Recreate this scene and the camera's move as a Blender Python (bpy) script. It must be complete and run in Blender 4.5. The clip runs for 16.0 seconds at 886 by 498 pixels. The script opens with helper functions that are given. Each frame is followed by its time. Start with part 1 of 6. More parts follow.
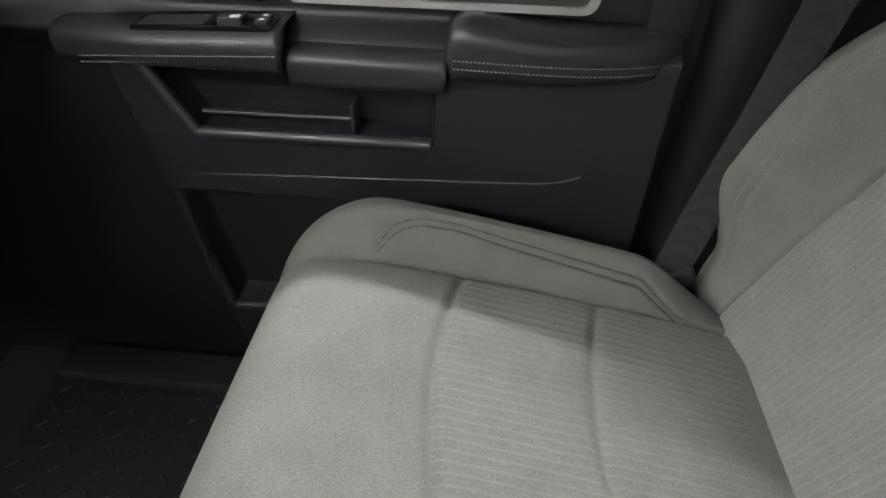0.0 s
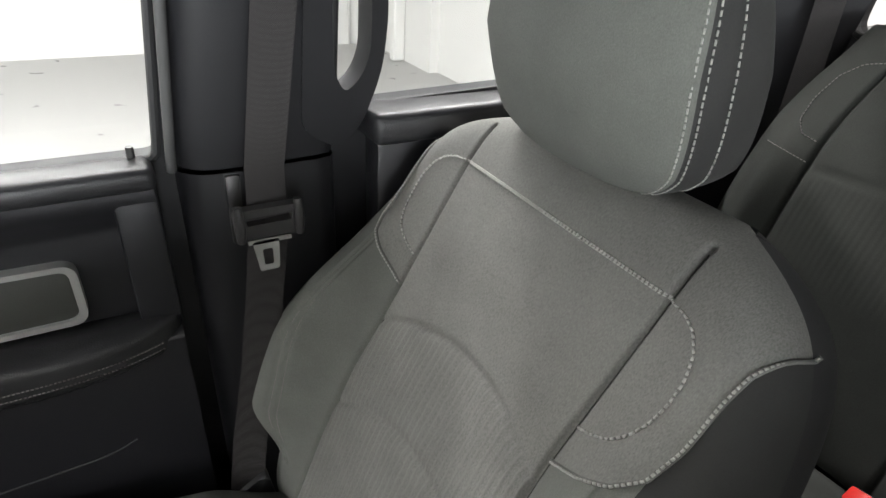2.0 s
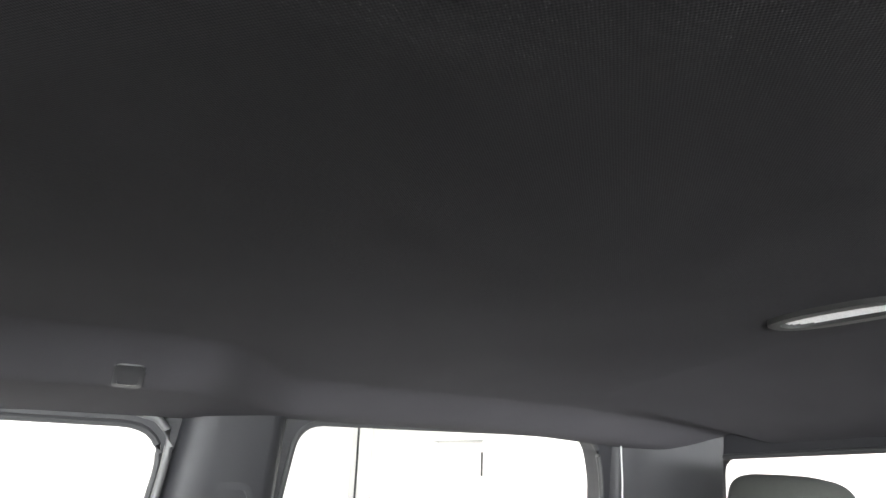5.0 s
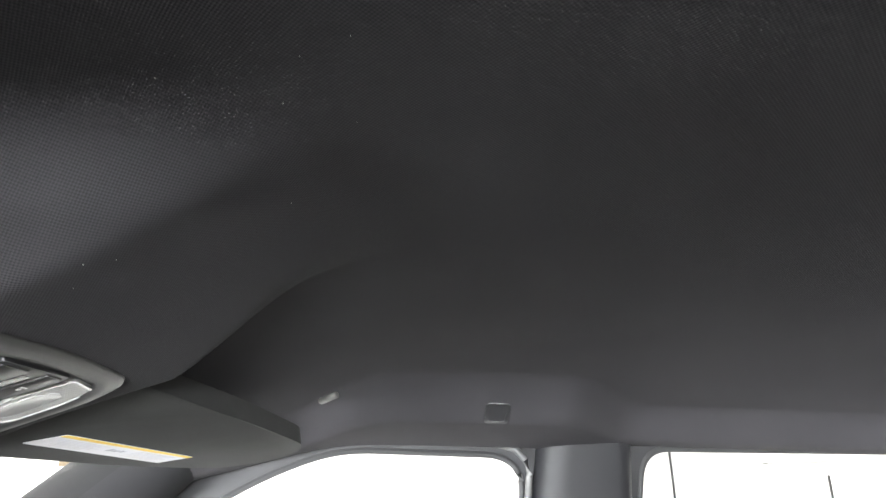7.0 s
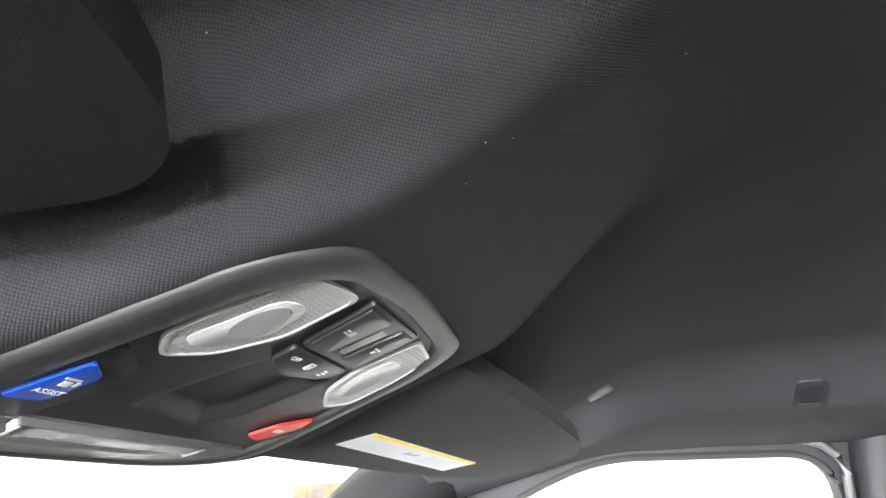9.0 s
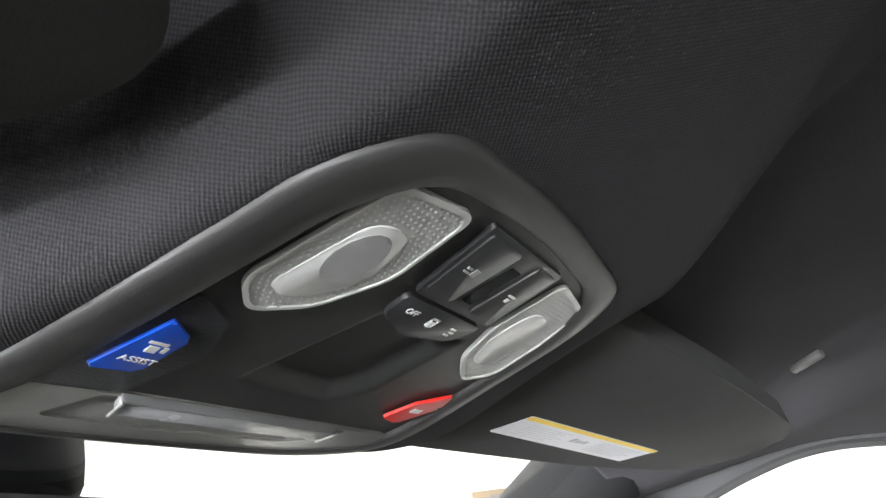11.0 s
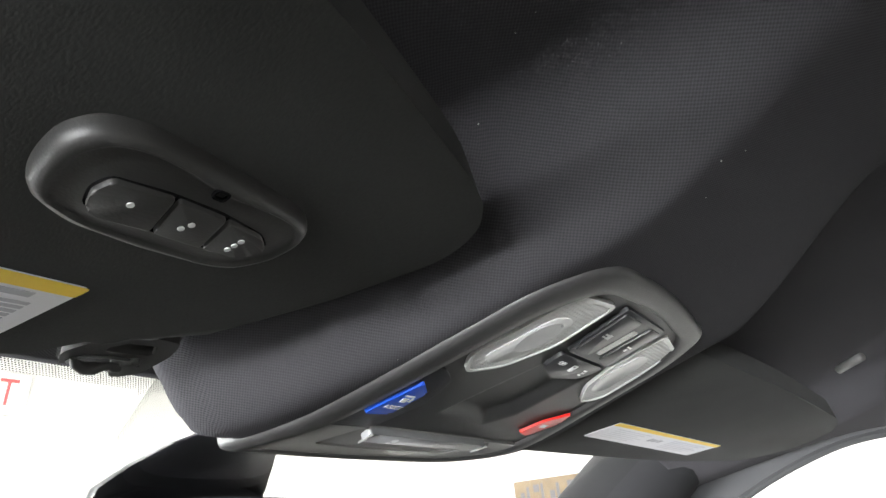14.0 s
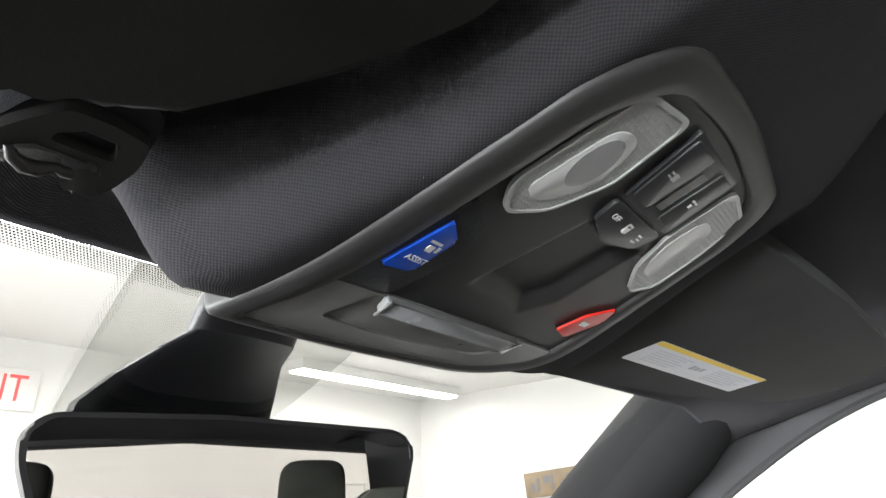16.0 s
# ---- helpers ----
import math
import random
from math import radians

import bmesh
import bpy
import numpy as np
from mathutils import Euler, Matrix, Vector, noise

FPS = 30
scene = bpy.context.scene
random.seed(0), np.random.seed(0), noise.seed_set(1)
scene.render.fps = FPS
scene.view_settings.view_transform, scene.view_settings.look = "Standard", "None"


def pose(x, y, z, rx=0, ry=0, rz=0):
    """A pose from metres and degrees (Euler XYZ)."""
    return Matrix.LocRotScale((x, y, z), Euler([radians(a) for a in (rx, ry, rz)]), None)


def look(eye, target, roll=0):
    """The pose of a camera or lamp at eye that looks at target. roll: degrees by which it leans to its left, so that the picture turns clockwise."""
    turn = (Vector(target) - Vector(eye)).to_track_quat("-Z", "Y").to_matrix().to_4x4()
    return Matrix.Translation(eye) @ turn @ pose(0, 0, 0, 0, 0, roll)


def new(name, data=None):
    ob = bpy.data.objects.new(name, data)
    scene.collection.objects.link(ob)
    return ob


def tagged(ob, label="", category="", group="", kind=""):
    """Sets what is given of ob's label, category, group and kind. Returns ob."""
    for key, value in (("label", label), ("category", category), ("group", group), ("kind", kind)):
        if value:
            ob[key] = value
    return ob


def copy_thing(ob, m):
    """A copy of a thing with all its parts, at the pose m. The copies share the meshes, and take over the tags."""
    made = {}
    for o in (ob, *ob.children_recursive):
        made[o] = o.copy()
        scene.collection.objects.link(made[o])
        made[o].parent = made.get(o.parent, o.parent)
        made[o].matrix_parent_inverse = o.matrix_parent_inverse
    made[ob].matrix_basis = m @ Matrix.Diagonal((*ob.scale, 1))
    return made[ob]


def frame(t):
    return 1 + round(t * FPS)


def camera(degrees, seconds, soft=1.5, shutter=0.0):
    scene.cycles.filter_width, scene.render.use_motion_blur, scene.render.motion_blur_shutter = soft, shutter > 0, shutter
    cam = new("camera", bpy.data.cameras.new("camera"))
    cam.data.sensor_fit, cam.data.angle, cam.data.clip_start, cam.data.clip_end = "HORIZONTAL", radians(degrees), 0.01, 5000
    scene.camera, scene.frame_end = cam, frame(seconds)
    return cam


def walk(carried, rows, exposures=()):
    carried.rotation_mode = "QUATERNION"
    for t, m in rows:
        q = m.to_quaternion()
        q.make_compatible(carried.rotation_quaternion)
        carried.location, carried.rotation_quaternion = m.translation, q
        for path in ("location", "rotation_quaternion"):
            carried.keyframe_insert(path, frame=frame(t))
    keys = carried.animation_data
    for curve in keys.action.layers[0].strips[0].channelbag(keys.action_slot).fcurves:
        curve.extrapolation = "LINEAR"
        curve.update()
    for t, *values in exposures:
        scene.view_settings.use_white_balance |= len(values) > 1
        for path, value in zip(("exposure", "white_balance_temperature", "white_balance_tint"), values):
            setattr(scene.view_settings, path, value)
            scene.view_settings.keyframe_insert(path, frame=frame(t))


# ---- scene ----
cam = camera(74.2, 16.0)
PATH = [
    (0, (0.096, 0.349, 0.912), (1.626, 0.47, -0.371), 1.6),
    (0.5, (0.088, 0.293, 0.99), (1.599, 0.254, -0.32), 1.8),
    (1, (0.078, 0.251, 1.043), (1.582, -0.014, -0.249), 2.6),
    (1.5, (0.078, 0.215, 1.117), (1.557, -0.352, -0.103), 3.6),
    (2, (0.061, 0.165, 1.163), (1.542, -0.722, 0.153), 3.7),
    (2.5, (-0.019, 0.144, 1.199), (1.485, -0.991, 0.528), 3.0),
    (3, (-0.101, 0.122, 1.218), (1.422, -1.138, 0.917), 2.9),
    (3.5, (-0.177, 0.122, 1.238), (1.31, -1.178, 1.554), 2.7),
    (6, (-0.296, 0.218, 1.267), (1.489, -0.324, 1.987), 2.0),
    (6.5, (-0.308, 0.233, 1.263), (1.542, -0.019, 1.98), 1.8),
    (7, (-0.295, 0.248, 1.265), (1.572, 0.231, 1.981), 2.1),
    (7.5, (-0.2985, 0.2572, 1.2547), (1.5468, 0.4183, 2.0081), 1.21),
    (8, (-0.2785, 0.295, 1.2485), (1.542, 0.571, 2.0295), 0.8),
    (8.5, (-0.251, 0.3321, 1.2355), (1.54, 0.7321, 2.0302), 0.48),
    (9, (-0.2288, 0.3548, 1.2306), (1.5226, 0.8829, 2.0394), -0.31),
    (11.5, (-0.164, 0.372, 1.218), (1.334, 1.408, 2.043), -0.9),
    (12, (-0.208, 0.37, 1.212), (1.277, 1.426, 2.038), -1.3),
    (12.5, (-0.24, 0.37, 1.218), (1.243, 1.429, 2.042), -1.4),
    (13, (-0.276, 0.367, 1.223), (1.21, 1.427, 2.04), -1.7),
    (13.5, (-0.283, 0.363, 1.225), (1.204, 1.426, 2.035), -1.9),
    (14, (-0.284, 0.363, 1.225), (1.203, 1.43, 2.03), -2.1),
    (14.5, (-0.286, 0.364, 1.226), (1.201, 1.436, 2.026), -2.4),
    (15, (-0.277, 0.361, 1.224), (1.209, 1.435, 2.022), -2.6),
    (15.5, (-0.244, 0.382, 1.205), (1.242, 1.461, 1.996), -2.6),
    (16, (-0.232, 0.417, 1.181), (1.248, 1.504, 1.973), -2.7),
]
walk(cam, [(t, look(e, a, r)) for t, e, a, r in PATH],
     [(0, 0.55), (0.6, 0.55), (1.2, 0.35), (1.8, 0.2), (2.3, -0.1), (3.0, -0.42), (3.3, -0.42), (3.7, -0.25), (5.8, 1.5), (6.5, 1.5), (7.5, 1.55), (9, 1.6), (11.5, 1.0), (13, 1.0), (15.2, 1.1), (16, 0.5)])

# ---- world and light ----
world = bpy.data.worlds.new("world")
scene.world = world
world.use_nodes = True
world.node_tree.nodes["Background"].inputs[0].default_value = (0.9, 0.95, 1.0, 1)
world.node_tree.nodes["Background"].inputs[1].default_value = 0.02


def area(name, place, aim, sx, sy, power, color=(1, 0.985, 0.985)):
    d = bpy.data.lights.new(name, "AREA")
    d.shape, d.size, d.size_y, d.energy, d.color = "RECTANGLE", sx, sy, power, color
    ob = new(name, d)
    ob.matrix_world = look(place, aim)
    return ob


# one lamp under each assumed ceiling strip; the west one is unseen side fill
area("assumed_strip_lamp", (2.05, -1.3, 3.08), (2.05, -1.3, 0), 0.08, 3.2, 230)
area("assumed_strip_lamp", (-3.0, 0.2, 3.08), (-3.0, 0.2, 0), 0.10, 6.0, 330)
area("assumed_strip_lamp", (4.8, 2.2, 3.08), (4.8, 2.2, 0), 0.9, 5.0, 380)
area("assumed_strip_lamp", (1.0, 4.6, 3.08), (1.0, 4.6, 0), 4.6, 0.9, 270)
area("assumed_strip_lamp", (7.6, 7.6, 3.08), (7.6, 7.6, 0), 4.0, 0.2, 50)
# side fill from two unseen openings added beside the cab and ahead of it
area("side_fill_lamp", (-3.72, 0.45, 0.98), (0, 0.45, 1.03), 2.3, 0.34, 200, (0.95, 0.98, 1.0))
area("side_fill_lamp", (-3.72, 4.0, 0.55), (-0.1, 0.45, 1.3), 3.5, 1.1, 560, (0.95, 0.98, 1.0))


# ---- materials ----
def nodes_of(name):
    m = bpy.data.materials.new(name)
    m.use_nodes = True
    return m, m.node_tree.nodes, m.node_tree.links, m.node_tree.nodes["Principled BSDF"]


def mat(name, color, rough=0.6, metal=0.0, var=0.12, scale=30.0, bump=0.0, bscale=400.0, spec=0.5, sheen=0.0, coat=0.0, rvar=0.08):
    """Plain surface with variation at two scales and a fine grain."""
    m, n, l, p = nodes_of(name)
    tc = n.new("ShaderNodeTexCoord")
    a = n.new("ShaderNodeTexNoise")
    a.inputs["Scale"].default_value, a.inputs["Detail"].default_value = scale, 6
    b = n.new("ShaderNodeTexNoise")
    b.inputs["Scale"].default_value, b.inputs["Detail"].default_value = bscale, 3
    l.new(tc.outputs["Object"], a.inputs["Vector"])
    l.new(tc.outputs["Object"], b.inputs["Vector"])
    mix = n.new("ShaderNodeMixRGB")
    mix.inputs[1].default_value = (*[c * (1 - var) for c in color], 1)
    mix.inputs[2].default_value = (*[min(1, c * (1 + var)) for c in color], 1)
    l.new(a.outputs["Fac"], mix.inputs[0])
    l.new(mix.outputs[0], p.inputs["Base Color"])
    r = n.new("ShaderNodeMapRange")
    r.inputs["To Min"].default_value, r.inputs["To Max"].default_value = max(0, rough - rvar), min(1, rough + rvar)
    l.new(a.outputs["Fac"], r.inputs["Value"])
    l.new(r.outputs["Result"], p.inputs["Roughness"])
    p.inputs["Metallic"].default_value = metal
    p.inputs["Specular IOR Level"].default_value = spec
    p.inputs["Sheen Weight"].default_value = sheen
    p.inputs["Coat Weight"].default_value = coat
    if bump:
        bm_ = n.new("ShaderNodeBump")
        bm_.inputs["Strength"].default_value, bm_.inputs["Distance"].default_value = bump, 0.001
        l.new(b.outputs["Fac"], bm_.inputs["Height"])
        l.new(bm_.outputs["Normal"], p.inputs["Normal"])
    return m


def weave(name, color, pitch, bump, rough=0.9, var=0.25, sheen=0.15, loose=0.35, spec=0.25, laid=False):
    """Woven or knitted cloth: rows of small stitches of the given pitch in metres."""
    m, n, l, p = nodes_of(name)
    tc = n.new("ShaderNodeTexCoord")
    src = tc.outputs["UV"] if laid else tc.outputs["Object"]
    wob = n.new("ShaderNodeTexNoise")
    wob.inputs["Scale"].default_value = 35
    l.new(tc.outputs["Object"], wob.inputs["Vector"])
    sep = n.new("ShaderNodeSeparateXYZ")
    l.new(src, sep.inputs[0])

    def wave(sock):
        a = n.new("ShaderNodeMath")
        a.operation = "MULTIPLY_ADD"
        a.inputs[1].default_value = 2 * math.pi / pitch
        l.new(sock, a.inputs[0])
        w = n.new("ShaderNodeMath")
        w.operation = "MULTIPLY"
        w.inputs[1].default_value = loose * 2 * math.pi
        l.new(wob.outputs["Fac"], w.inputs[0])
        l.new(w.outputs[0], a.inputs[2])
        s_ = n.new("ShaderNodeMath")
        s_.operation = "SINE"
        l.new(a.outputs[0], s_.inputs[0])
        return s_.outputs[0]
    yz = n.new("ShaderNodeMath")
    l.new(sep.outputs["Y"], yz.inputs[0])
    l.new(sep.outputs["Z"], yz.inputs[1])
    mulv = n.new("ShaderNodeMath")
    mulv.operation = "MULTIPLY"
    l.new(wave(sep.outputs["X"]), mulv.inputs[0])
    l.new(wave(yz.outputs[0]), mulv.inputs[1])
    fine = n.new("ShaderNodeTexNoise")
    fine.inputs["Scale"].default_value, fine.inputs["Detail"].default_value = 900, 2
    l.new(tc.outputs["Object"], fine.inputs["Vector"])
    big = n.new("ShaderNodeTexNoise")
    big.inputs["Scale"].default_value, big.inputs["Detail"].default_value = 7, 4
    l.new(tc.outputs["Object"], big.inputs["Vector"])
    h = n.new("ShaderNodeMath")
    l.new(mulv.outputs[0], h.inputs[0])
    l.new(fine.outputs["Fac"], h.inputs[1])
    rng = n.new("ShaderNodeMapRange")
    rng.inputs["From Min"].default_value, rng.inputs["From Max"].default_value = -0.6, 1.6
    l.new(h.outputs[0], rng.inputs["Value"])
    mix = n.new("ShaderNodeMixRGB")
    mix.inputs[1].default_value = (*[c * (1 - var) for c in color], 1)
    mix.inputs[2].default_value = (*[min(1, c * (1 + var)) for c in color], 1)
    l.new(rng.outputs["Result"], mix.inputs[0])
    mot = n.new("ShaderNodeMixRGB")
    mot.blend_type = "MULTIPLY"
    mot.inputs[0].default_value = 0.25
    l.new(mix.outputs[0], mot.inputs[1])
    l.new(big.outputs["Fac"], mot.inputs[2])
    l.new(mot.outputs[0], p.inputs["Base Color"])
    b = n.new("ShaderNodeBump")
    b.inputs["Strength"].default_value, b.inputs["Distance"].default_value = bump, pitch * 0.4
    l.new(h.outputs[0], b.inputs["Height"])
    l.new(b.outputs["Normal"], p.inputs["Normal"])
    p.inputs["Roughness"].default_value = rough
    p.inputs["Specular IOR Level"].default_value = spec
    p.inputs["Sheen Weight"].default_value = sheen
    return m


def glow(name, color, strength):
    m, n, l, p = nodes_of(name)
    p.inputs["Base Color"].default_value = (*color, 1)
    p.inputs["Emission Color"].default_value = (*color, 1)
    p.inputs["Emission Strength"].default_value = strength
    return m


def glass(name, color=(1, 1, 1), rough=0.0):
    m, n, l, p = nodes_of(name)
    p.inputs["Base Color"].default_value = (*color, 1)
    p.inputs["Roughness"].default_value = rough
    p.inputs["Transmission Weight"].default_value = 1.0
    p.inputs["IOR"].default_value = 1.45
    return m


def pane_glass(name, color, rough=0.0):
    """Thin window glass: mostly clear, with a little gloss."""
    m, n, l, p = nodes_of(name)
    out = n["Material Output"]
    t = n.new("ShaderNodeBsdfTransparent")
    t.inputs[0].default_value = (*color, 1)
    g = n.new("ShaderNodeBsdfGlossy")
    g.inputs["Roughness"].default_value = 0.02
    mx = n.new("ShaderNodeMixShader")
    mx.inputs[0].default_value = 0.04
    l.new(t.outputs[0], mx.inputs[1])
    l.new(g.outputs[0], mx.inputs[2])
    l.new(mx.outputs[0], out.inputs["Surface"])
    return m




def cloth(name, color, grain=900.0, bump=0.4, var=0.12, ribs=0.0, rough=0.9, spec=0.15):
    """Woven upholstery: fine speckle, soft mottling and, if asked, pale ribs across x."""
    m, n, l, p = nodes_of(name)
    tc = n.new("ShaderNodeTexCoord")
    mp = n.new("ShaderNodeMapping")
    mp.inputs["Scale"].default_value = (1.0, 0.45, 0.45)
    l.new(tc.outputs["Object"], mp.inputs["Vector"])
    fine = n.new("ShaderNodeTexNoise")
    fine.inputs["Scale"].default_value, fine.inputs["Detail"].default_value = grain, 3
    l.new(mp.outputs[0], fine.inputs["Vector"])
    big = n.new("ShaderNodeTexNoise")
    big.inputs["Scale"].default_value, big.inputs["Detail"].default_value = 22, 5
    l.new(tc.outputs["Object"], big.inputs["Vector"])
    mix = n.new("ShaderNodeMixRGB")
    mix.inputs[1].default_value = (*[c * (1 - 2.2 * var) for c in color], 1)
    mix.inputs[2].default_value = (*[c * (1 + 2.2 * var) for c in color], 1)
    l.new(fine.outputs["Fac"], mix.inputs[0])
    mot = n.new("ShaderNodeMixRGB")
    mot.blend_type = "OVERLAY"
    mot.inputs[0].default_value = 0.16
    l.new(mix.outputs[0], mot.inputs[1])
    l.new(big.outputs["Fac"], mot.inputs[2])
    out, height = mot.outputs[0], fine.outputs["Fac"]
    if ribs:
        sep = n.new("ShaderNodeSeparateXYZ")
        l.new(tc.outputs["Object"], sep.inputs[0])
        wob = n.new("ShaderNodeTexNoise")
        wob.inputs["Scale"].default_value = 45
        l.new(tc.outputs["Object"], wob.inputs["Vector"])
        a = n.new("ShaderNodeMath")
        a.operation = "MULTIPLY_ADD"
        a.inputs[1].default_value, a.inputs[2].default_value = 2 * math.pi / ribs, 0
        l.new(sep.outputs["X"], a.inputs[0])
        b = n.new("ShaderNodeMath")
        b.operation = "MULTIPLY_ADD"
        b.inputs[1].default_value = 2.4
        l.new(wob.outputs["Fac"], b.inputs[0])
        l.new(a.outputs[0], b.inputs[2])
        s_ = n.new("ShaderNodeMath")
        s_.operation = "SINE"
        l.new(b.outputs[0], s_.inputs[0])
        r = n.new("ShaderNodeMapRange")
        r.inputs["From Min"].default_value, r.inputs["From Max"].default_value = 0.35, 1.0
        l.new(s_.outputs[0], r.inputs["Value"])
        brk = n.new("ShaderNodeMath")
        brk.operation = "MULTIPLY"
        l.new(r.outputs["Result"], brk.inputs[0])
        l.new(big.outputs["Fac"], brk.inputs[1])
        rm = n.new("ShaderNodeMixRGB")
        rm.inputs[2].default_value = (*[c * 1.3 for c in color], 1)
        l.new(brk.outputs[0], rm.inputs[0])
        l.new(out, rm.inputs[1])
        out = rm.outputs[0]
        ad = n.new("ShaderNodeMath")
        l.new(height, ad.inputs[0])
        l.new(r.outputs["Result"], ad.inputs[1])
        height = ad.outputs[0]
    l.new(out, p.inputs["Base Color"])
    bp = n.new("ShaderNodeBump")
    bp.inputs["Strength"].default_value, bp.inputs["Distance"].default_value = bump, 0.0008
    l.new(height, bp.inputs["Height"])
    l.new(bp.outputs["Normal"], p.inputs["Normal"])
    p.inputs["Roughness"].default_value = rough
    p.inputs["Specular IOR Level"].default_value = spec
    p.inputs["Sheen Weight"].default_value = 0.03
    return m


HEADLINER = weave("headliner_knit", (0.055, 0.0529, 0.0575), 0.0018, 0.24, var=0.30, sheen=0.0, loose=0.03, spec=0.06, laid=True)
CLOTH = cloth("seat_cloth", (0.178, 0.178, 0.166), 850, 0.5, 0.21)
CLOTH_RIB = cloth("seat_ribbed_cloth", (0.172, 0.172, 0.161), 850, 0.5, 0.21, ribs=0.0098)
CLOTH_SIDE = cloth("seat_side_cloth", (0.142, 0.147, 0.134), 1300, 0.4, 0.14)
CLOTH_DARK = cloth("headrest_side_cloth", (0.04, 0.04, 0.039), 1500, 0.25, 0.07)
SEAL_M = mat("grey_door_seal", (0.07, 0.07, 0.07), 0.45)
CLOTH_BACK = cloth("seat_back_cloth", (0.03, 0.03, 0.031), 1200, 0.25)
# rear cloth toned down so its colour holds the back row's shade
CLOTH_REAR = cloth("shaded_rear_cloth", (0.042, 0.044, 0.040))
THREAD = mat("pale_thread", (0.40, 0.40, 0.37), 0.8, scale=300)
PIPING = cloth("piping_cloth", (0.16, 0.16, 0.15), 1500, 0.3, 0.1)
# dark tone that stands for the shade inside recessed seams
SEAM_SHADE_M = mat("seam_shade_line", (0.045, 0.046, 0.042), 0.9)
THREAD_D = mat("grey_thread", (0.20, 0.18, 0.175), 0.8, scale=300)
PLASTIC = mat("black_grained_plastic", (0.017, 0.017, 0.020), 0.42, bump=0.3, bscale=900)
PLASTIC_S = mat("satin_black_plastic", (0.024, 0.024, 0.026), 0.38, bump=0.03, bscale=1200)
PLASTIC_G = mat("dark_grey_plastic", (0.032, 0.031, 0.031), 0.33, bump=0.06, bscale=1200)
PILLAR_M = mat("pillar_plastic", (0.012, 0.012, 0.014), 0.52, bump=0.2, bscale=900, spec=0.35)
POST_M = mat("screen_pillar_plastic", (0.017, 0.017, 0.018), 0.85, bump=0.25, bscale=700, spec=0.06)
VINYL = mat("black_vinyl", (0.024, 0.024, 0.026), 0.38, bump=0.4, bscale=500)
GLOSS = mat("gloss_black", (0.008, 0.008, 0.009), 0.12, var=0.05)
RUBBER = mat("black_rubber", (0.021, 0.021, 0.022), 0.65, bump=0.2, bscale=300)
SILVER = mat("satin_silver", (0.50, 0.50, 0.495), 0.38, metal=0.5, var=0.06)
CHROME = mat("chrome", (0.72, 0.72, 0.72), 0.14, metal=1.0, var=0.03)
WEBBING = weave("belt_webbing", (0.035, 0.032, 0.032), 0.0022, 0.4, rough=0.6)
VISOR = cloth("visor_cloth", (0.032, 0.032, 0.031), 1600, 0.1)
WHITE = mat("white_paint", (0.64, 0.637, 0.622), 0.55, var=0.02, scale=1.5, bump=0.1, bscale=120)
FLOOR_M = mat("grey_epoxy_floor", (0.33, 0.327, 0.319), 0.3, var=0.10, scale=2.5, bump=0.05, bscale=60)
LABEL_W = mat("label_white", (0.72, 0.71, 0.74), 0.5, var=0.03)
LABEL_Y = mat("label_yellow", (0.85, 0.58, 0.05), 0.5, var=0.03)
INK = mat("ink", (0.12, 0.12, 0.13), 0.6)
BLUE = mat("blue_button", (0.01, 0.09, 0.62), 0.3, var=0.05)
RED = mat("red_button", (0.75, 0.03, 0.025), 0.35, var=0.05)
PRINT = mat("white_print", (0.75, 0.75, 0.75), 0.5, var=0.02)
LENS = mat("milky_lens", (0.60, 0.60, 0.595), 0.22, var=0.08, scale=60)
GLASS = pane_glass("window_glass", (0.93, 0.95, 0.94))
TINT = pane_glass("tinted_glass", (0.66, 0.645, 0.64))
SCREEN = pane_glass("screen_glass", (0.80, 0.81, 0.79))
MIRROR_M = mat("mirror_glass", (0.44, 0.435, 0.405), 0.01, metal=1.0, var=0.01, rvar=0.005)
BED_M = mat("bed_liner", (0.035, 0.035, 0.036), 0.6, bump=0.6, bscale=250)
BED_GREY = mat("bed_rail_cap", (0.12, 0.12, 0.12), 0.5, bump=0.3, bscale=500)


# ---- building tools ----
def base_of(ob):
    p = Vector((0, 0, 0))
    while ob:
        p += ob.location
        ob = ob.parent
    return p


def thing(name, at, label, category, group="", kind=""):
    ob = new(name)
    ob.location = at
    ob.empty_display_size = 0.05
    return tagged(ob, label, category, group, kind)


def put(name, me, material, parent=None, label="", smooth=True):
    """Links a mesh (in world metres) as one object under its parent."""
    base = base_of(parent) if parent else Vector((0, 0, 0))
    me.transform(Matrix.Translation(-base))
    me.materials.append(material)
    if smooth:
        me.polygons.foreach_set("use_smooth", [True] * len(me.polygons))
    me.update()
    ob = new(name, me)
    if parent:
        ob.parent = parent
    if label:
        ob["label"] = label
    return ob


def part(name, bm, material, parent=None, label="", smooth=True, sharp=40):
    me = bpy.data.meshes.new(name)
    bmesh.ops.recalc_face_normals(bm, faces=bm.faces)
    if smooth:
        for e in bm.edges:
            if len(e.link_faces) == 2 and e.calc_face_angle(0) > radians(sharp):
                e.smooth = False
    bm.to_mesh(me)
    bm.free()
    return put(name, me, material, parent, label, smooth)


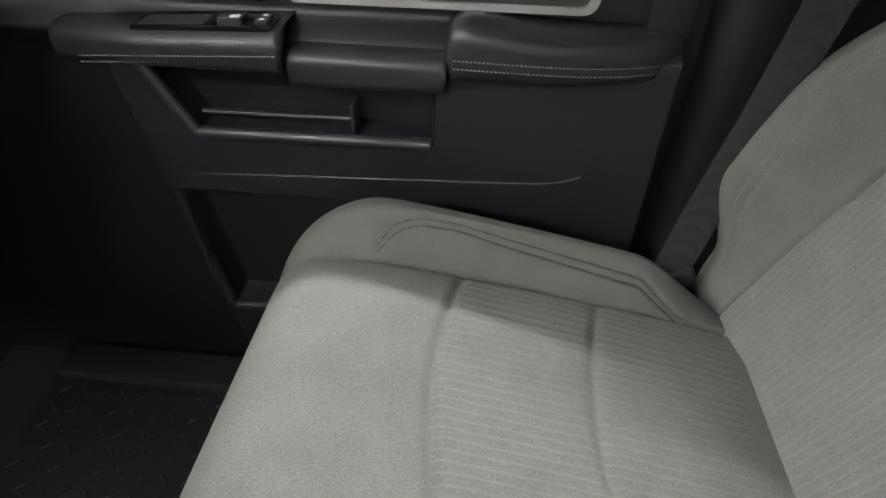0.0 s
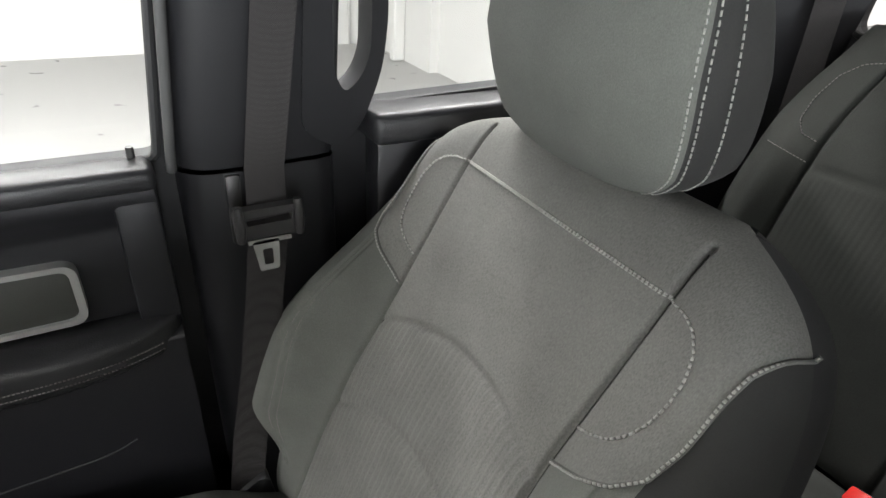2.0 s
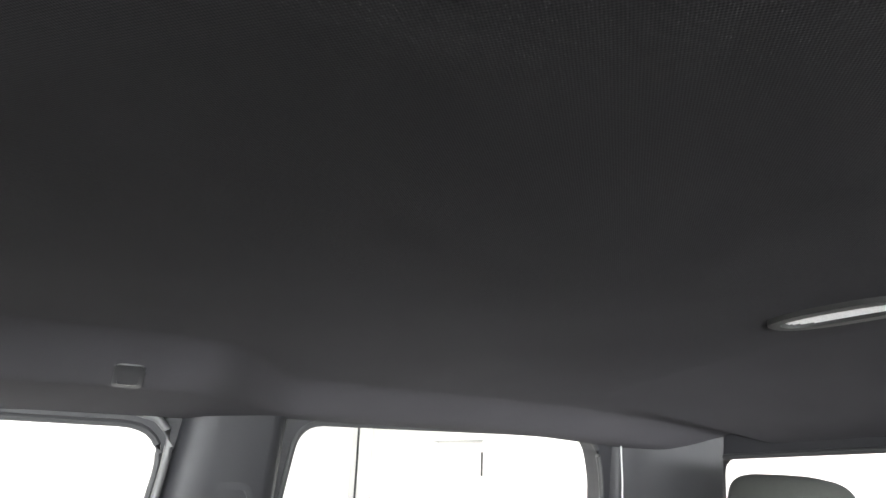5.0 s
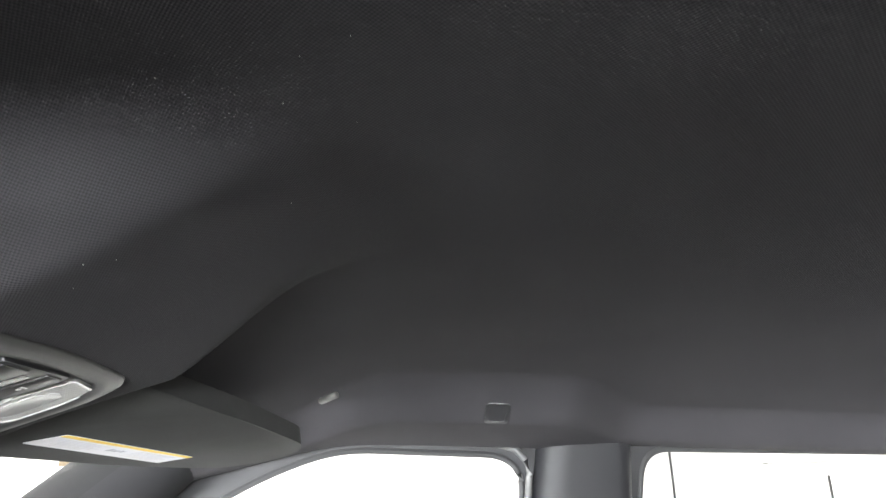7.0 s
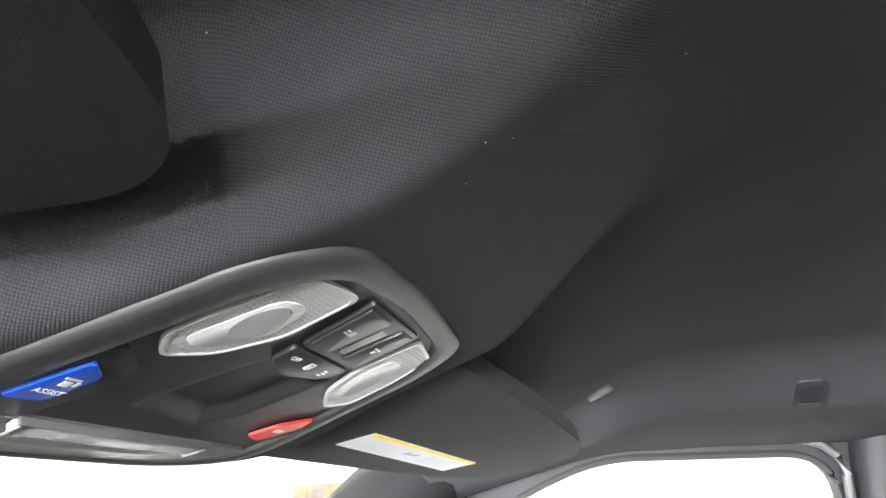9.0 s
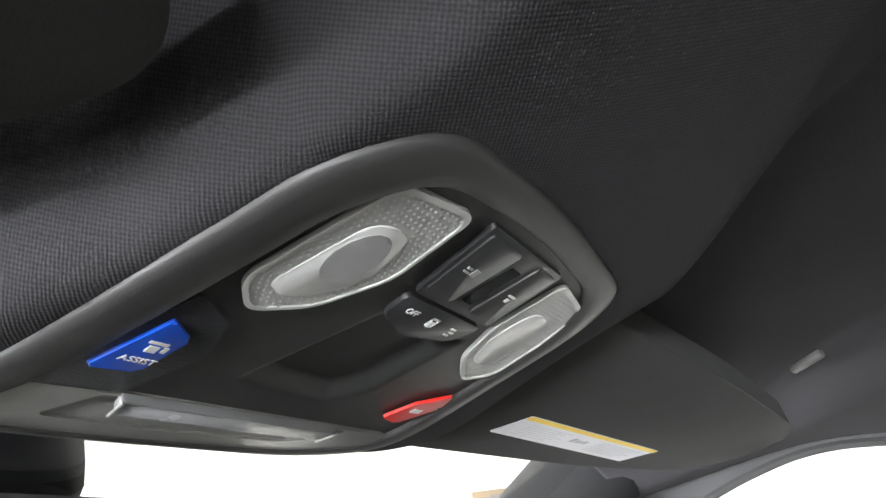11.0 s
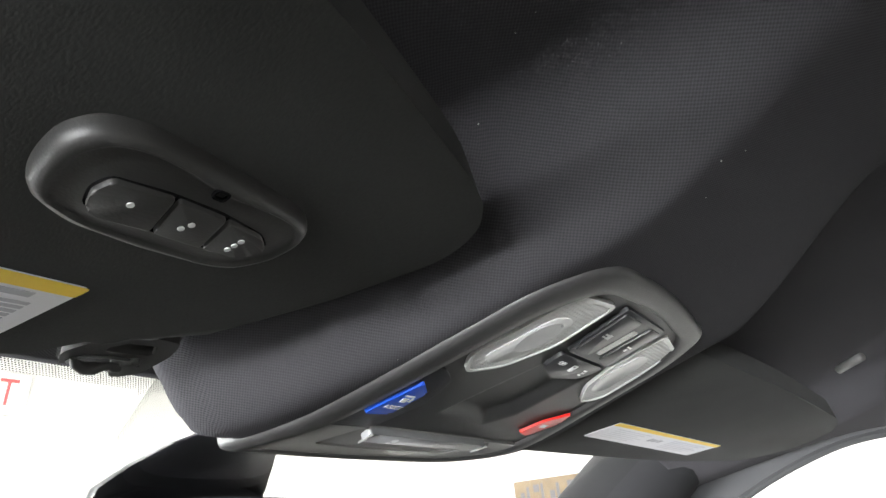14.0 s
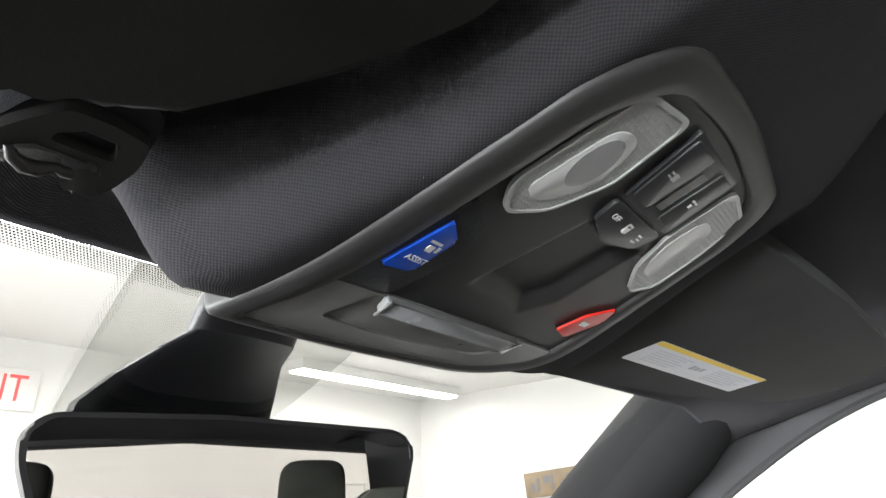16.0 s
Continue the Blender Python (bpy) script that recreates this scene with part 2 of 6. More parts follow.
def sheet(name, X, Y, Z, material, parent=None, label="", thick=0.0, wrap=False, keep=None, laid=False):
    """A surface from three equal arrays; thick gives it a second face that far away."""
    nu, nv = X.shape
    v = np.stack([X, Y, Z], -1).reshape(-1, 3)
    idx = np.arange(nu * nv).reshape(nu, nv)
    if wrap:
        idx = np.concatenate([idx, idx[:1]], 0)
    a, b, c, d = idx[:-1, :-1], idx[1:, :-1], idx[1:, 1:], idx[:-1, 1:]
    f = np.stack([a, b, c, d], -1).reshape(-1, 4)
    if keep is not None:
        k4 = keep[:-1, :-1] & keep[1:, :-1] & keep[1:, 1:] & keep[:-1, 1:]
        f = f[k4.reshape(-1)]
    me = bpy.data.meshes.new(name)
    me.from_pydata(v.tolist(), [], f.tolist())
    if laid:
        du = np.sqrt(np.diff(X, axis=0) ** 2 + np.diff(Y, axis=0) ** 2 + np.diff(Z, axis=0) ** 2)
        dv = np.sqrt(np.diff(X, axis=1) ** 2 + np.diff(Y, axis=1) ** 2 + np.diff(Z, axis=1) ** 2)
        U = np.concatenate([np.zeros((1, nv)), np.cumsum(du, 0)], 0)
        U = U - U[nu // 2]
        V = np.concatenate([np.zeros((nu, 1)), np.cumsum(dv, 1)], 1)
        uv = np.stack([U, V], -1).reshape(-1, 2)[f.reshape(-1)]
        me.uv_layers.new(name="cloth").data.foreach_set("uv", uv.reshape(-1))
    me.validate()
    ob = put(name, me, material, parent, label)
    if thick:
        m = ob.modifiers.new("thickness", "SOLIDIFY")
        m.thickness, m.offset = thick, 1
    return ob


def box(bm, lo, hi, bevel=0.0, seg=2, m=None):
    lo, hi = Vector(lo), Vector(hi)
    r = bmesh.ops.create_cube(bm, size=1, matrix=Matrix.Translation((lo + hi) / 2) @ Matrix.Diagonal((*(hi - lo), 1)))
    vs = r["verts"]
    if bevel:
        es = list({e for v in vs for e in v.link_edges})
        r = bmesh.ops.bevel(bm, geom=es, offset=bevel, segments=seg, affect="EDGES", profile=0.5)
        vs = list({v for f in r["faces"] for v in f.verts} | {v for v in vs if v.is_valid})
    if m is not None:
        bmesh.ops.transform(bm, matrix=m, verts=[v for v in vs if v.is_valid])
    return bm


def round_poly(pts, r, seg=5):
    """The corner points of a flat outline, each rounded with radius r (or its own)."""
    out = []
    k = len(pts)
    for i in range(k):
        p, a, b = Vector(pts[i]), Vector(pts[i - 1]), Vector(pts[(i + 1) % k])
        ri = r[i] if isinstance(r, (list, tuple)) else r
        u, w = (a - p), (b - p)
        d = min(ri, u.length * 0.45, w.length * 0.45)
        s, e = p + u.normalized() * d, p + w.normalized() * d
        for j in range(seg + 1):
            t = j / seg
            out.append(s * (1 - t) ** 2 + p * 2 * t * (1 - t) + e * t * t)
    return out


def slab(bm, pts, to3, h0, h1, bevel=0.0, seg=2):
    """A flat outline made solid between two heights; to3(u, v, h) gives the place."""
    bot = [bm.verts.new(to3(p[0], p[1], h0)) for p in pts]
    top = [bm.verts.new(to3(p[0], p[1], h1)) for p in pts]
    k = len(pts)
    bm.faces.new(bot[::-1])
    ft = bm.faces.new(top)
    for i in range(k):
        bm.faces.new((bot[i], bot[(i + 1) % k], top[(i + 1) % k], top[i]))
    if bevel:
        bmesh.ops.bevel(bm, geom=list(ft.edges), offset=bevel, segments=seg, affect="EDGES", profile=0.5)
    return bm


def ring(bm, outer, inner, to3, h0, h1):
    """A flat frame between two outlines of equal count."""
    k = len(outer)
    a = [[bm.verts.new(to3(p[0], p[1], h)) for p in o] for o in (outer, inner) for h in (h0, h1)]
    o0, o1, i0, i1 = a
    for i in range(k):
        j = (i + 1) % k
        bm.faces.new((o0[i], o0[j], o1[j], o1[i]))
        bm.faces.new((o1[i], o1[j], i1[j], i1[i]))
        bm.faces.new((i1[i], i1[j], i0[j], i0[i]))
        bm.faces.new((i0[i], i0[j], o0[j], o0[i]))
    return bm


def holed(bm, outer, inner, to3, h0, h1):
    """A plate with one hole, its outlines of any shape."""
    es = []
    for pl in (outer, inner):
        hi = [bm.verts.new(to3(p[0], p[1], h1)) for p in pl]
        lo = [bm.verts.new(to3(p[0], p[1], h0)) for p in pl]
        for i in range(len(pl)):
            j = (i + 1) % len(pl)
            bm.faces.new((hi[i], hi[j], lo[j], lo[i]))
            es.append(bm.edges.get((hi[i], hi[j])))
    bmesh.ops.triangle_fill(bm, edges=es, use_beauty=True)
    bmesh.ops.recalc_face_normals(bm, faces=bm.faces)


def tube(bm, pts, r, n=8, closed=False, flat=None):
    """A round bar along points; flat = (width, height, up) gives an oval strap."""
    pts = [Vector(p) for p in pts]
    k = len(pts)
    rows = []
    for i, p in enumerate(pts):
        a = pts[i - 1] if (i or closed) else p
        b = pts[(i + 1) % k] if (i < k - 1 or closed) else p
        d = (b - a).normalized()
        up = Vector(flat[2]) if flat else (Vector((0, 0, 1)) if abs(d.z) < 0.9 else Vector((0, 1, 0)))
        s = d.cross(up).normalized()
        w = s.cross(d).normalized()
        rr = r[i] if isinstance(r, (list, tuple)) else r
        ru, rw = (flat[0] / 2, flat[1] / 2) if flat else (rr, rr)
        rows.append([bm.verts.new(p + s * ru * math.cos(2 * math.pi * j / n) + w * rw * math.sin(2 * math.pi * j / n)) for j in range(n)])
    for i in range(k if closed else k - 1):
        for j in range(n):
            bm.faces.new((rows[i][j], rows[i][(j + 1) % n], rows[(i + 1) % k][(j + 1) % n], rows[(i + 1) % k][j]))
    if not closed:
        bm.faces.new(rows[0][::-1])
        bm.faces.new(rows[-1])
    return bm


def along(f, n):
    return [f(i / (n - 1)) for i in range(n)]


def resample(pts, step):
    pts = [Vector(p) for p in pts]
    out, carry = [pts[0]], 0.0
    for a, b in zip(pts, pts[1:]):
        L = (b - a).length
        d = step - carry
        while d <= L:
            out.append(a.lerp(b, d / L))
            d += step
        carry = L - (d - step)
    return out


def stitches(bm, pts, pitch=0.006, width=0.0018, gap=0.35):
    """Short threads in a row along a line."""
    ps = resample(pts, pitch)
    for a, b in zip(ps, ps[1:]):
        tube(bm, [a.lerp(b, gap / 2), a.lerp(b, 1 - gap / 2)], width / 2, 5)
    return bm


def smooth01(t):
    t = np.clip(t, 0, 1)
    return t * t * (3 - 2 * t)


def poly_dist(px, py, poly):
    """Signed distance to a closed outline, negative inside."""
    best = np.full(px.shape, 1e9)
    inside = np.zeros(px.shape, bool)
    k = len(poly)
    for i in range(k):
        x0, y0 = poly[i]
        x1, y1 = poly[(i + 1) % k]
        ex, ey = x1 - x0, y1 - y0
        t = np.clip(((px - x0) * ex + (py - y0) * ey) / (ex * ex + ey * ey), 0, 1)
        best = np.minimum(best, np.hypot(px - x0 - t * ex, py - y0 - t * ey))
        cross = (y0 > py) != (y1 > py)
        with np.errstate(divide="ignore", invalid="ignore"):
            inside ^= cross & (px < (x1 - x0) * (py - y0) / (y1 - y0) + x0)
    return np.where(inside, -best, best)


def edged(n, a, b, p=1.6):
    """n places from a to b, closer together towards both ends."""
    t = np.linspace(-1, 1, n)
    t = np.sign(t) * (1 - (1 - np.abs(t)) ** p)
    return a + (b - a) * (t + 1) / 2


# ---- the garage ----
GZ = -1.05


def wall(name, lo, hi, label, material=WHITE):
    bm = bmesh.new()
    box(bm, lo, hi)
    return tagged(part(name, bm, material, smooth=False), label, "wall", kind="structure")


bm = bmesh.new()
box(bm, (-6, -4.6, GZ - 0.2), (10.6, 9.2, GZ))
tagged(part("floor", bm, FLOOR_M, smooth=False), "polished grey garage floor", "floor", kind="structure")
wall("wall_east", (10.3, -4.6, GZ), (10.5, 9.0, 3.3), "plain white painted garage wall")
# unseen wall; its two low openings are added to hold the side fill
bm = bmesh.new()
for lo, hi in (((-3.9, -4.6, GZ), (-3.7, -0.75, 3.3)), ((-3.9, 1.65, GZ), (-3.7, 2.2, 3.3)), ((-3.9, 5.8, GZ), (-3.7, 9.0, 3.3)), ((-3.9, 2.2, GZ), (-3.7, 5.8, -0.05)), ((-3.9, 2.2, 1.15), (-3.7, 5.8, 3.3)), ((-3.9, -0.75, GZ), (-3.7, 1.65, 0.78)), ((-3.9, -0.75, 1.18), (-3.7, 1.65, 3.3))):
    box(bm, lo, hi)
tagged(part("wall_west", bm, WHITE, smooth=False), "white painted garage wall with two openings added for side light", "wall", kind="structure")
wall("wall_north", (-5.8, 9.0, GZ), (10.5, 9.2, 3.3), "plain white painted garage wall")
bm = bmesh.new()
box(bm, (-6, -4.6, 3.3), (10.6, 9.2, 3.4))
tagged(part("ceiling", bm, WHITE, smooth=False), "white garage ceiling", "ceiling", kind="structure")
# south wall with a door recess
DX0, DX1, DTOP = 6.50, 8.02, 1.55
bm = bmesh.new()
box(bm, (-5.8, -4.35, GZ), (DX0, -4.15, 3.3))
box(bm, (DX1, -4.35, GZ), (10.5, -4.15, 3.3))
box(bm, (DX0, -4.35, DTOP), (DX1, -4.15, 3.3))
tagged(part("wall_south", bm, WHITE, smooth=False), "white painted wall with a recessed doorway", "wall", kind="structure")
d1 = thing("door_1", (7.26, -4.3, GZ), "white flush door set back in its wall", "door", kind="structure")
bm = bmesh.new()
box(bm, (DX0, -4.36, GZ), (DX1, -4.30, DTOP), 0.004)
part("door_leaf", bm, WHITE, d1, smooth=False)
bm = bmesh.new()
box(bm, (6.66, -4.30, 1.10), (6.70, -4.24, 1.40), 0.008)
part("door_closer", bm, PLASTIC_G, d1, "grey door hardware")


def strip_light(at, sx, sy):
    t = thing("strip_light", at, "long white fluorescent strip light assumed on the garage ceiling", "ceiling light", "garage strip lights")
    bm = bmesh.new()
    x, y, z = at
    box(bm, (x - sx / 2 - 0.05, y - sy / 2 - 0.05, z), (x + sx / 2 + 0.05, y + sy / 2 + 0.05, 3.30), 0.01)
    part("housing", bm, WHITE, t, smooth=False)
    bm = bmesh.new()
    box(bm, (x - sx / 2, y - sy / 2, z - 0.03), (x + sx / 2, y + sy / 2, z + 0.001), 0.008)
    part("diffuser", bm, TUBE_GLOW, t, smooth=False)


TUBE_GLOW = glow("strip_glow", (1, 0.98, 0.95), 12)
# strip places are assumed; the west and wide ones are added fill
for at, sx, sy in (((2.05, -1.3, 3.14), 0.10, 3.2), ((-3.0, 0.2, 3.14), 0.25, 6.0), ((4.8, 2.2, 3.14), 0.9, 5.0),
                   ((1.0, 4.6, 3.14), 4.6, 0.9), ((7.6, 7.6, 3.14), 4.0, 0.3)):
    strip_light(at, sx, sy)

# column and hose on the far wall
bm = bmesh.new()
box(bm, (8.86, -4.15, GZ), (9.04, -3.95, 0.62), 0.03, 3)
tagged(part("wall_column", bm, WHITE, smooth=False), "short white boxed post against the garage wall", "column", kind="structure")
bm = bmesh.new()
tube(bm, [(10.27, -3.85, 2.25), (10.27, -3.88, 1.2), (10.27, -3.9, -0.2)], 0.02, 8)
tagged(part("wall_hose", bm, RUBBER), "thin dark hose hanging down the white wall", "hose")
bm = bmesh.new()
tube(bm, [(10.27, -3.75, 3.2), (10.27, -3.75, GZ)], 0.025, 8)
tagged(part("wall_pipe", bm, WHITE), "white painted pipe running down the wall", "pipe")
bm = bmesh.new()
box(bm, (8.31, -4.15, 0.38), (8.41, -4.10, 0.56), 0.01)
tagged(part("wall_switch", bm, PLASTIC_G), "small grey switch box on the white wall", "switch")

# vent on the south wall behind the truck
v = thing("wall_vent", (1.38, -4.14, 1.10), "white framed louvre panel on the garage wall", "vent")
bm = bmesh.new()
for lo, hi in (((1.20, -4.15, 0.985), (1.56, -4.12, 1.01)), ((1.20, -4.15, 1.185), (1.56, -4.12, 1.21)),
               ((1.20, -4.15, 1.01), (1.225, -4.12, 1.185)), ((1.535, -4.15, 1.01), (1.56, -4.12, 1.185))):
    box(bm, lo, hi, 0.004)
part("frame", bm, mat("vent_frame", (0.62, 0.62, 0.60), 0.5), v, smooth=False)
SLAT_M = mat("vent_slat", (0.68, 0.68, 0.66), 0.5)
for i in range(5):
    bm = bmesh.new()
    box(bm, (-0.155, -0.004, -0.016), (0.155, 0.004, 0.016), m=Matrix.Translation((1.38, -4.138, 1.030 + 0.034 * i)) @ Matrix.Rotation(radians(2), 4, "X"))
    part("slat", bm, SLAT_M, v, smooth=False)

# ---- truck shell ----
XC = 0.008  # middle of the roof console


def flat_z(x, y):
    z = 1.402 - 0.10 * x * x
    yc = -0.43 - 0.22 * np.abs(x)
    t = yc - y
    z = z - 0.112 * (1 - 0.6 * smooth01((np.abs(x) - 0.48) / 0.1)) * np.where(t > 0, np.sqrt(t * t + 0.0001) - 0.01 * np.exp(-t * 20), 0)
    f = y - 0.36
    z = z - 0.30 * 0.5 * (f + np.sqrt(f * f + 0.004))
    return z


def face_z(y):
    return 1.307 - 0.345 * (y - 0.451) + 2.0 * np.maximum(0, y - 0.56) ** 2


def pod(x, y):
    """How far the headliner bulges down round the console."""
    h = flat_z(0 * x, y) - face_z(y) - 0.002
    h = h - 0.010 * smooth01((0.082 - np.abs(x - 0.008)) / 0.012) * smooth01((y - 0.452) / 0.012) * smooth01((0.612 - y) / 0.012)
    grow = smooth01((y - 0.245) / 0.18)
    foot_l = -0.126 - 0.155 * np.clip(y - 0.43, 0, 0.09) - 0.36 * np.clip(y - 0.52, 0, 0.1)
    left = smooth01((x - foot_l) / 0.050)
    foot_r = np.clip(0.080 + (y - 0.305) * 0.80, 0.03, 0.32)
    full = np.minimum(0.106, foot_r - 0.07)
    t = np.clip((foot_r - x) / np.maximum(foot_r - full, 0.05), 0, 1)
    right = 1 - (1 - t) ** 1.5
    front = 1 - smooth01((y - 0.612) / 0.05)
    return h * grow * left * right * front


def roof_z(x, y):
    ax = np.abs(x)
    hump = smooth01((y + 0.075) / 0.16) * (1 - smooth01((y - 0.285) / 0.18))
    xe = 0.580 - 0.150 * hump
    z = flat_z(x, y) - (0.034 + 0.010 * hump) * smooth01((ax - xe + 0.012) / 0.11)
    return z - pod(x, y)


gx = np.linspace(-0.70, 0.70, 281)
gy = np.linspace(-1.02, 0.70, 300)
X, Yg = np.meshgrid(gx, gy, indexing="ij")
Y = np.where(Yg > 0.4, 0.4 + (Yg - 0.4) * (1 - 0.17 * (X / 0.6) ** 2 / 0.3 * 0.36), Yg)
Z = roof_z(X, Y)
tagged(sheet("headliner", X, Y, Z, HEADLINER, thick=0.012, laid=True), "dark grey knitted cloth truck headliner with a moulded centre bulge", "headliner", kind="structure")
bm = bmesh.new()
box(bm, (-0.78, -1.06, 1.425), (0.78, 0.72, 1.45), 0.01)
tagged(part("roof_skin", bm, PLASTIC, smooth=False), "plain dark outer roof of the truck cab", "roof", kind="structure")

# specks of lint on the cloth
rnd = random.Random(7)
bm = bmesh.new()
for _ in range(13):
    x_, y_ = rnd.uniform(-0.15, -0.02), rnd.uniform(0.26, 0.58)
    z_ = float(roof_z(np.array(x_), np.array(y_)))
    bmesh.ops.create_icosphere(bm, subdivisions=1, radius=rnd.uniform(0.00015, 0.00035), matrix=Matrix.Translation((x_, y_, z_ - 0.0003)))
tagged(part("lint", bm, THREAD), "tiny white lint specks on the dark headliner cloth", "lint", kind="stuff")


def sill_x(z):
    """The inner side of the cab leans in above the sills."""
    return 0.775 - 0.16 * np.clip(z - 0.88, 0, 1)


# side frames: rail over the windows, pillars and lower body, right side then mirrored
def side_frame(sg):
    # outline of the cab side with its two window openings, in y and z
    win_f = round_poly([(0.128, 0.885), (0.086, 1.299), (0.40, 1.298), (0.52, 1.25), (0.66, 1.165), (0.95, 0.93), (0.95, 0.885)],
                       [0.015, 0.07, 0.08, 0.08, 0.06, 0.02, 0.02], 8)
    win_r = round_poly([(-0.082, 0.925), (-0.082, 1.12), (-0.090, 1.22), (-0.100, 1.317), (-0.742, 1.331), (-0.772, 1.24), (-0.778, 0.943)], [0.02, 0.03, 0.05, 0.07, 0.055, 0.05, 0.03], 6)
    return win_f, win_r


def plate_with_holes(name, outer, holes, to3, thick, material, label, category):
    """A flat plate with openings cut through, built by filling between outlines."""
    bm = bmesh.new()
    loops = []
    for o in [outer] + holes:
        vs = [bm.verts.new(to3(p[0], p[1], 0)) for p in o]
        es = [bm.edges.new((vs[i], vs[(i + 1) % len(vs)])) for i in range(len(vs))]
        loops += es
    bmesh.ops.triangle_fill(bm, edges=loops, use_beauty=True, use_dissolve=False)
    geo = bmesh.ops.extrude_face_region(bm, geom=list(bm.faces))
    vs = [g for g in geo["geom"] if isinstance(g, bmesh.types.BMVert)]
    d = Vector(to3(0, 1, thick)) - Vector(to3(0, 1, 0))
    bmesh.ops.translate(bm, vec=d, verts=vs)
    ob = part(name, bm, material, smooth=False)
    return tagged(ob, label, category, kind="structure")


WIN_F, WIN_R = side_frame(1)
OUTER = [(-1.03, 0.0), (1.25, 0.0), (1.25, 0.86), (0.68, 1.20), (0.60, 1.33), (0.30, 1.385), (-0.95, 1.38), (-1.03, 1.0)]
for sg in (1, -1):
    plate_with_holes("wall_side", OUTER, [WIN_F, WIN_R], lambda u, v, h, sg=sg: (sg * (float(sill_x(v)) + 0.01 + h), u, v), 0.05, PILLAR_M,
                     "black plastic lined side of the truck cab", "wall")
    for nm, wn, lab in (("window_front", WIN_F, "clear side window of the front truck door"), ("window_rear", WIN_R, "clear side window of the rear truck door")):
        t = thing(nm, (sg * 0.78, wn[0][0], 0.9), lab, "window", kind="structure")
        bm = bmesh.new()
        vs = [bm.verts.new((sg * (float(sill_x(p[1])) + 0.035), p[0], p[1])) for p in wn]
        bm.faces.new(vs)
        g = part("pane", bm, GLASS, t)
        g.visible_shadow = False
        c = Vector((sum(p[0] for p in wn) / len(wn), sum(p[1] for p in wn) / len(wn)))
        bm = bmesh.new()
        tube(bm, [(sg * (float(sill_x(p[1])) + 0.012), p[0] + (c.x - p[0]) * 0.008, p[1] + (c.y - p[1]) * 0.008) for p in wn], 0.0055, 8, True)
        part("seal", bm, RUBBER, t, "black rubber window seal")

# floor pan, rear wall with its window
bm = bmesh.new()
box(bm, (-0.8, -1.03, -0.05), (0.8, 1.25, 0.0))
tagged(part("floor_pan", bm, RUBBER, smooth=False), "black carpeted truck floor", "floor", kind="structure")
RW = round_poly([(-0.664, 1.005), (-0.638, 1.298), (0.0, 1.332), (0.638, 1.298), (0.664, 1.005)], 0.035, 5)
plate_with_holes("wall_rear", [(-0.78, 0.0), (0.78, 0.0), (0.78, 0.9), (0.70, 1.39), (-0.70, 1.39), (-0.78, 0.9)], [RW],
                 lambda u, v, h: (u, -1.0 - h, v), 0.05, PILLAR_M, "black rear wall of the truck cab", "wall")
t = thing("window_back", (0, -1.03, 1.03), "clear rear window of the truck cab", "window", kind="structure")
bm = bmesh.new()
bm.faces.new([bm.verts.new((p[0], -1.03, p[1])) for p in RW])
g = part("pane", bm, TINT, t)
g.visible_shadow = False
bm = bmesh.new()
tube(bm, [(p[0], -1.002, p[1]) for p in RW], 0.006, 8, True)
part("seal", bm, RUBBER, t, "black rubber window seal")

# windscreen, pillars at its sides, cowl
W_TOP = lambda x: (x, 0.735 - 0.23 * x * x, 1.285 + 0.02 * x * x)
W_BOT = lambda x: (x * 1.18, 1.34 - 0.12 * x * x, 0.84)
u = np.linspace(-0.70, 0.70, 25)
S, T = np.meshgrid(u, np.linspace(-0.10, 1, 13), indexing="ij")
top = np.array([W_TOP(a) for a in u])[:, None, :]
bot = np.array([W_BOT(a) for a in u])[:, None, :]
P = top * (1 - T[..., None]) + bot * T[..., None]
t = thing("windscreen", (0, 0.73, 1.28), "clear truck windscreen with a dotted black border", "windscreen", kind="structure")
g = sheet("pane", P[..., 0], P[..., 1], P[..., 2], SCREEN, t)
g.visible_shadow = False
for sg in (1, -1):
    bm = bmesh.new()
    pts = [(sg * 0.590, 0.47, 1.405), (sg * 0.635, 0.60, 1.335), (sg * 0.675, 0.70, 1.258), (sg * 0.728, 0.84, 1.160), (sg * 0.785, 1.0, 1.035), (sg * 0.85, 1.2, 0.87)]
    tube(bm, [(p_[0] + sg * 0.022, p_[1], p_[2]) for p_ in pts], [0.05, 0.06, 0.072, 0.074, 0.078, 0.085], 24)
    tagged(part("pillar_trim", bm, POST_M), "dark grey plastic windscreen pillar trim", "pillar trim", kind="structure")
bm = bmesh.new()
box(bm, (-0.8, 1.25, -0.05), (0.8, 1.30, 0.86))
tagged(part("wall_bulkhead", bm, PLASTIC, smooth=False), "black front bulkhead of the cab", "wall", kind="structure")


# ---- seats ----
def edge_fall(u, v, pu=5.0, pv=5.0, q=0.42):
    a = np.clip(1 - np.abs(u) ** pu, 0, 1)
    b = np.clip(1 - np.abs(v) ** pv, 0, 1)
    return (a * b) ** q


def seam(d, w=0.004, depth=0.004):
    return -depth * np.exp(-(d / w) ** 2)


# cushion: width, front edge, top height at places on it (relative to the seat's middle)
def pipe_x(y):
    """Where the double seam runs along the cushion's bolsters."""
    return np.interp(y, [0.09, 0.11, 0.145, 0.23, 0.30, 0.36, 0.40, 0.425, 0.445], [0.155, 0.163, 0.174, 0.172, 0.171, 0.172, 0.168, 0.158, 0.140])


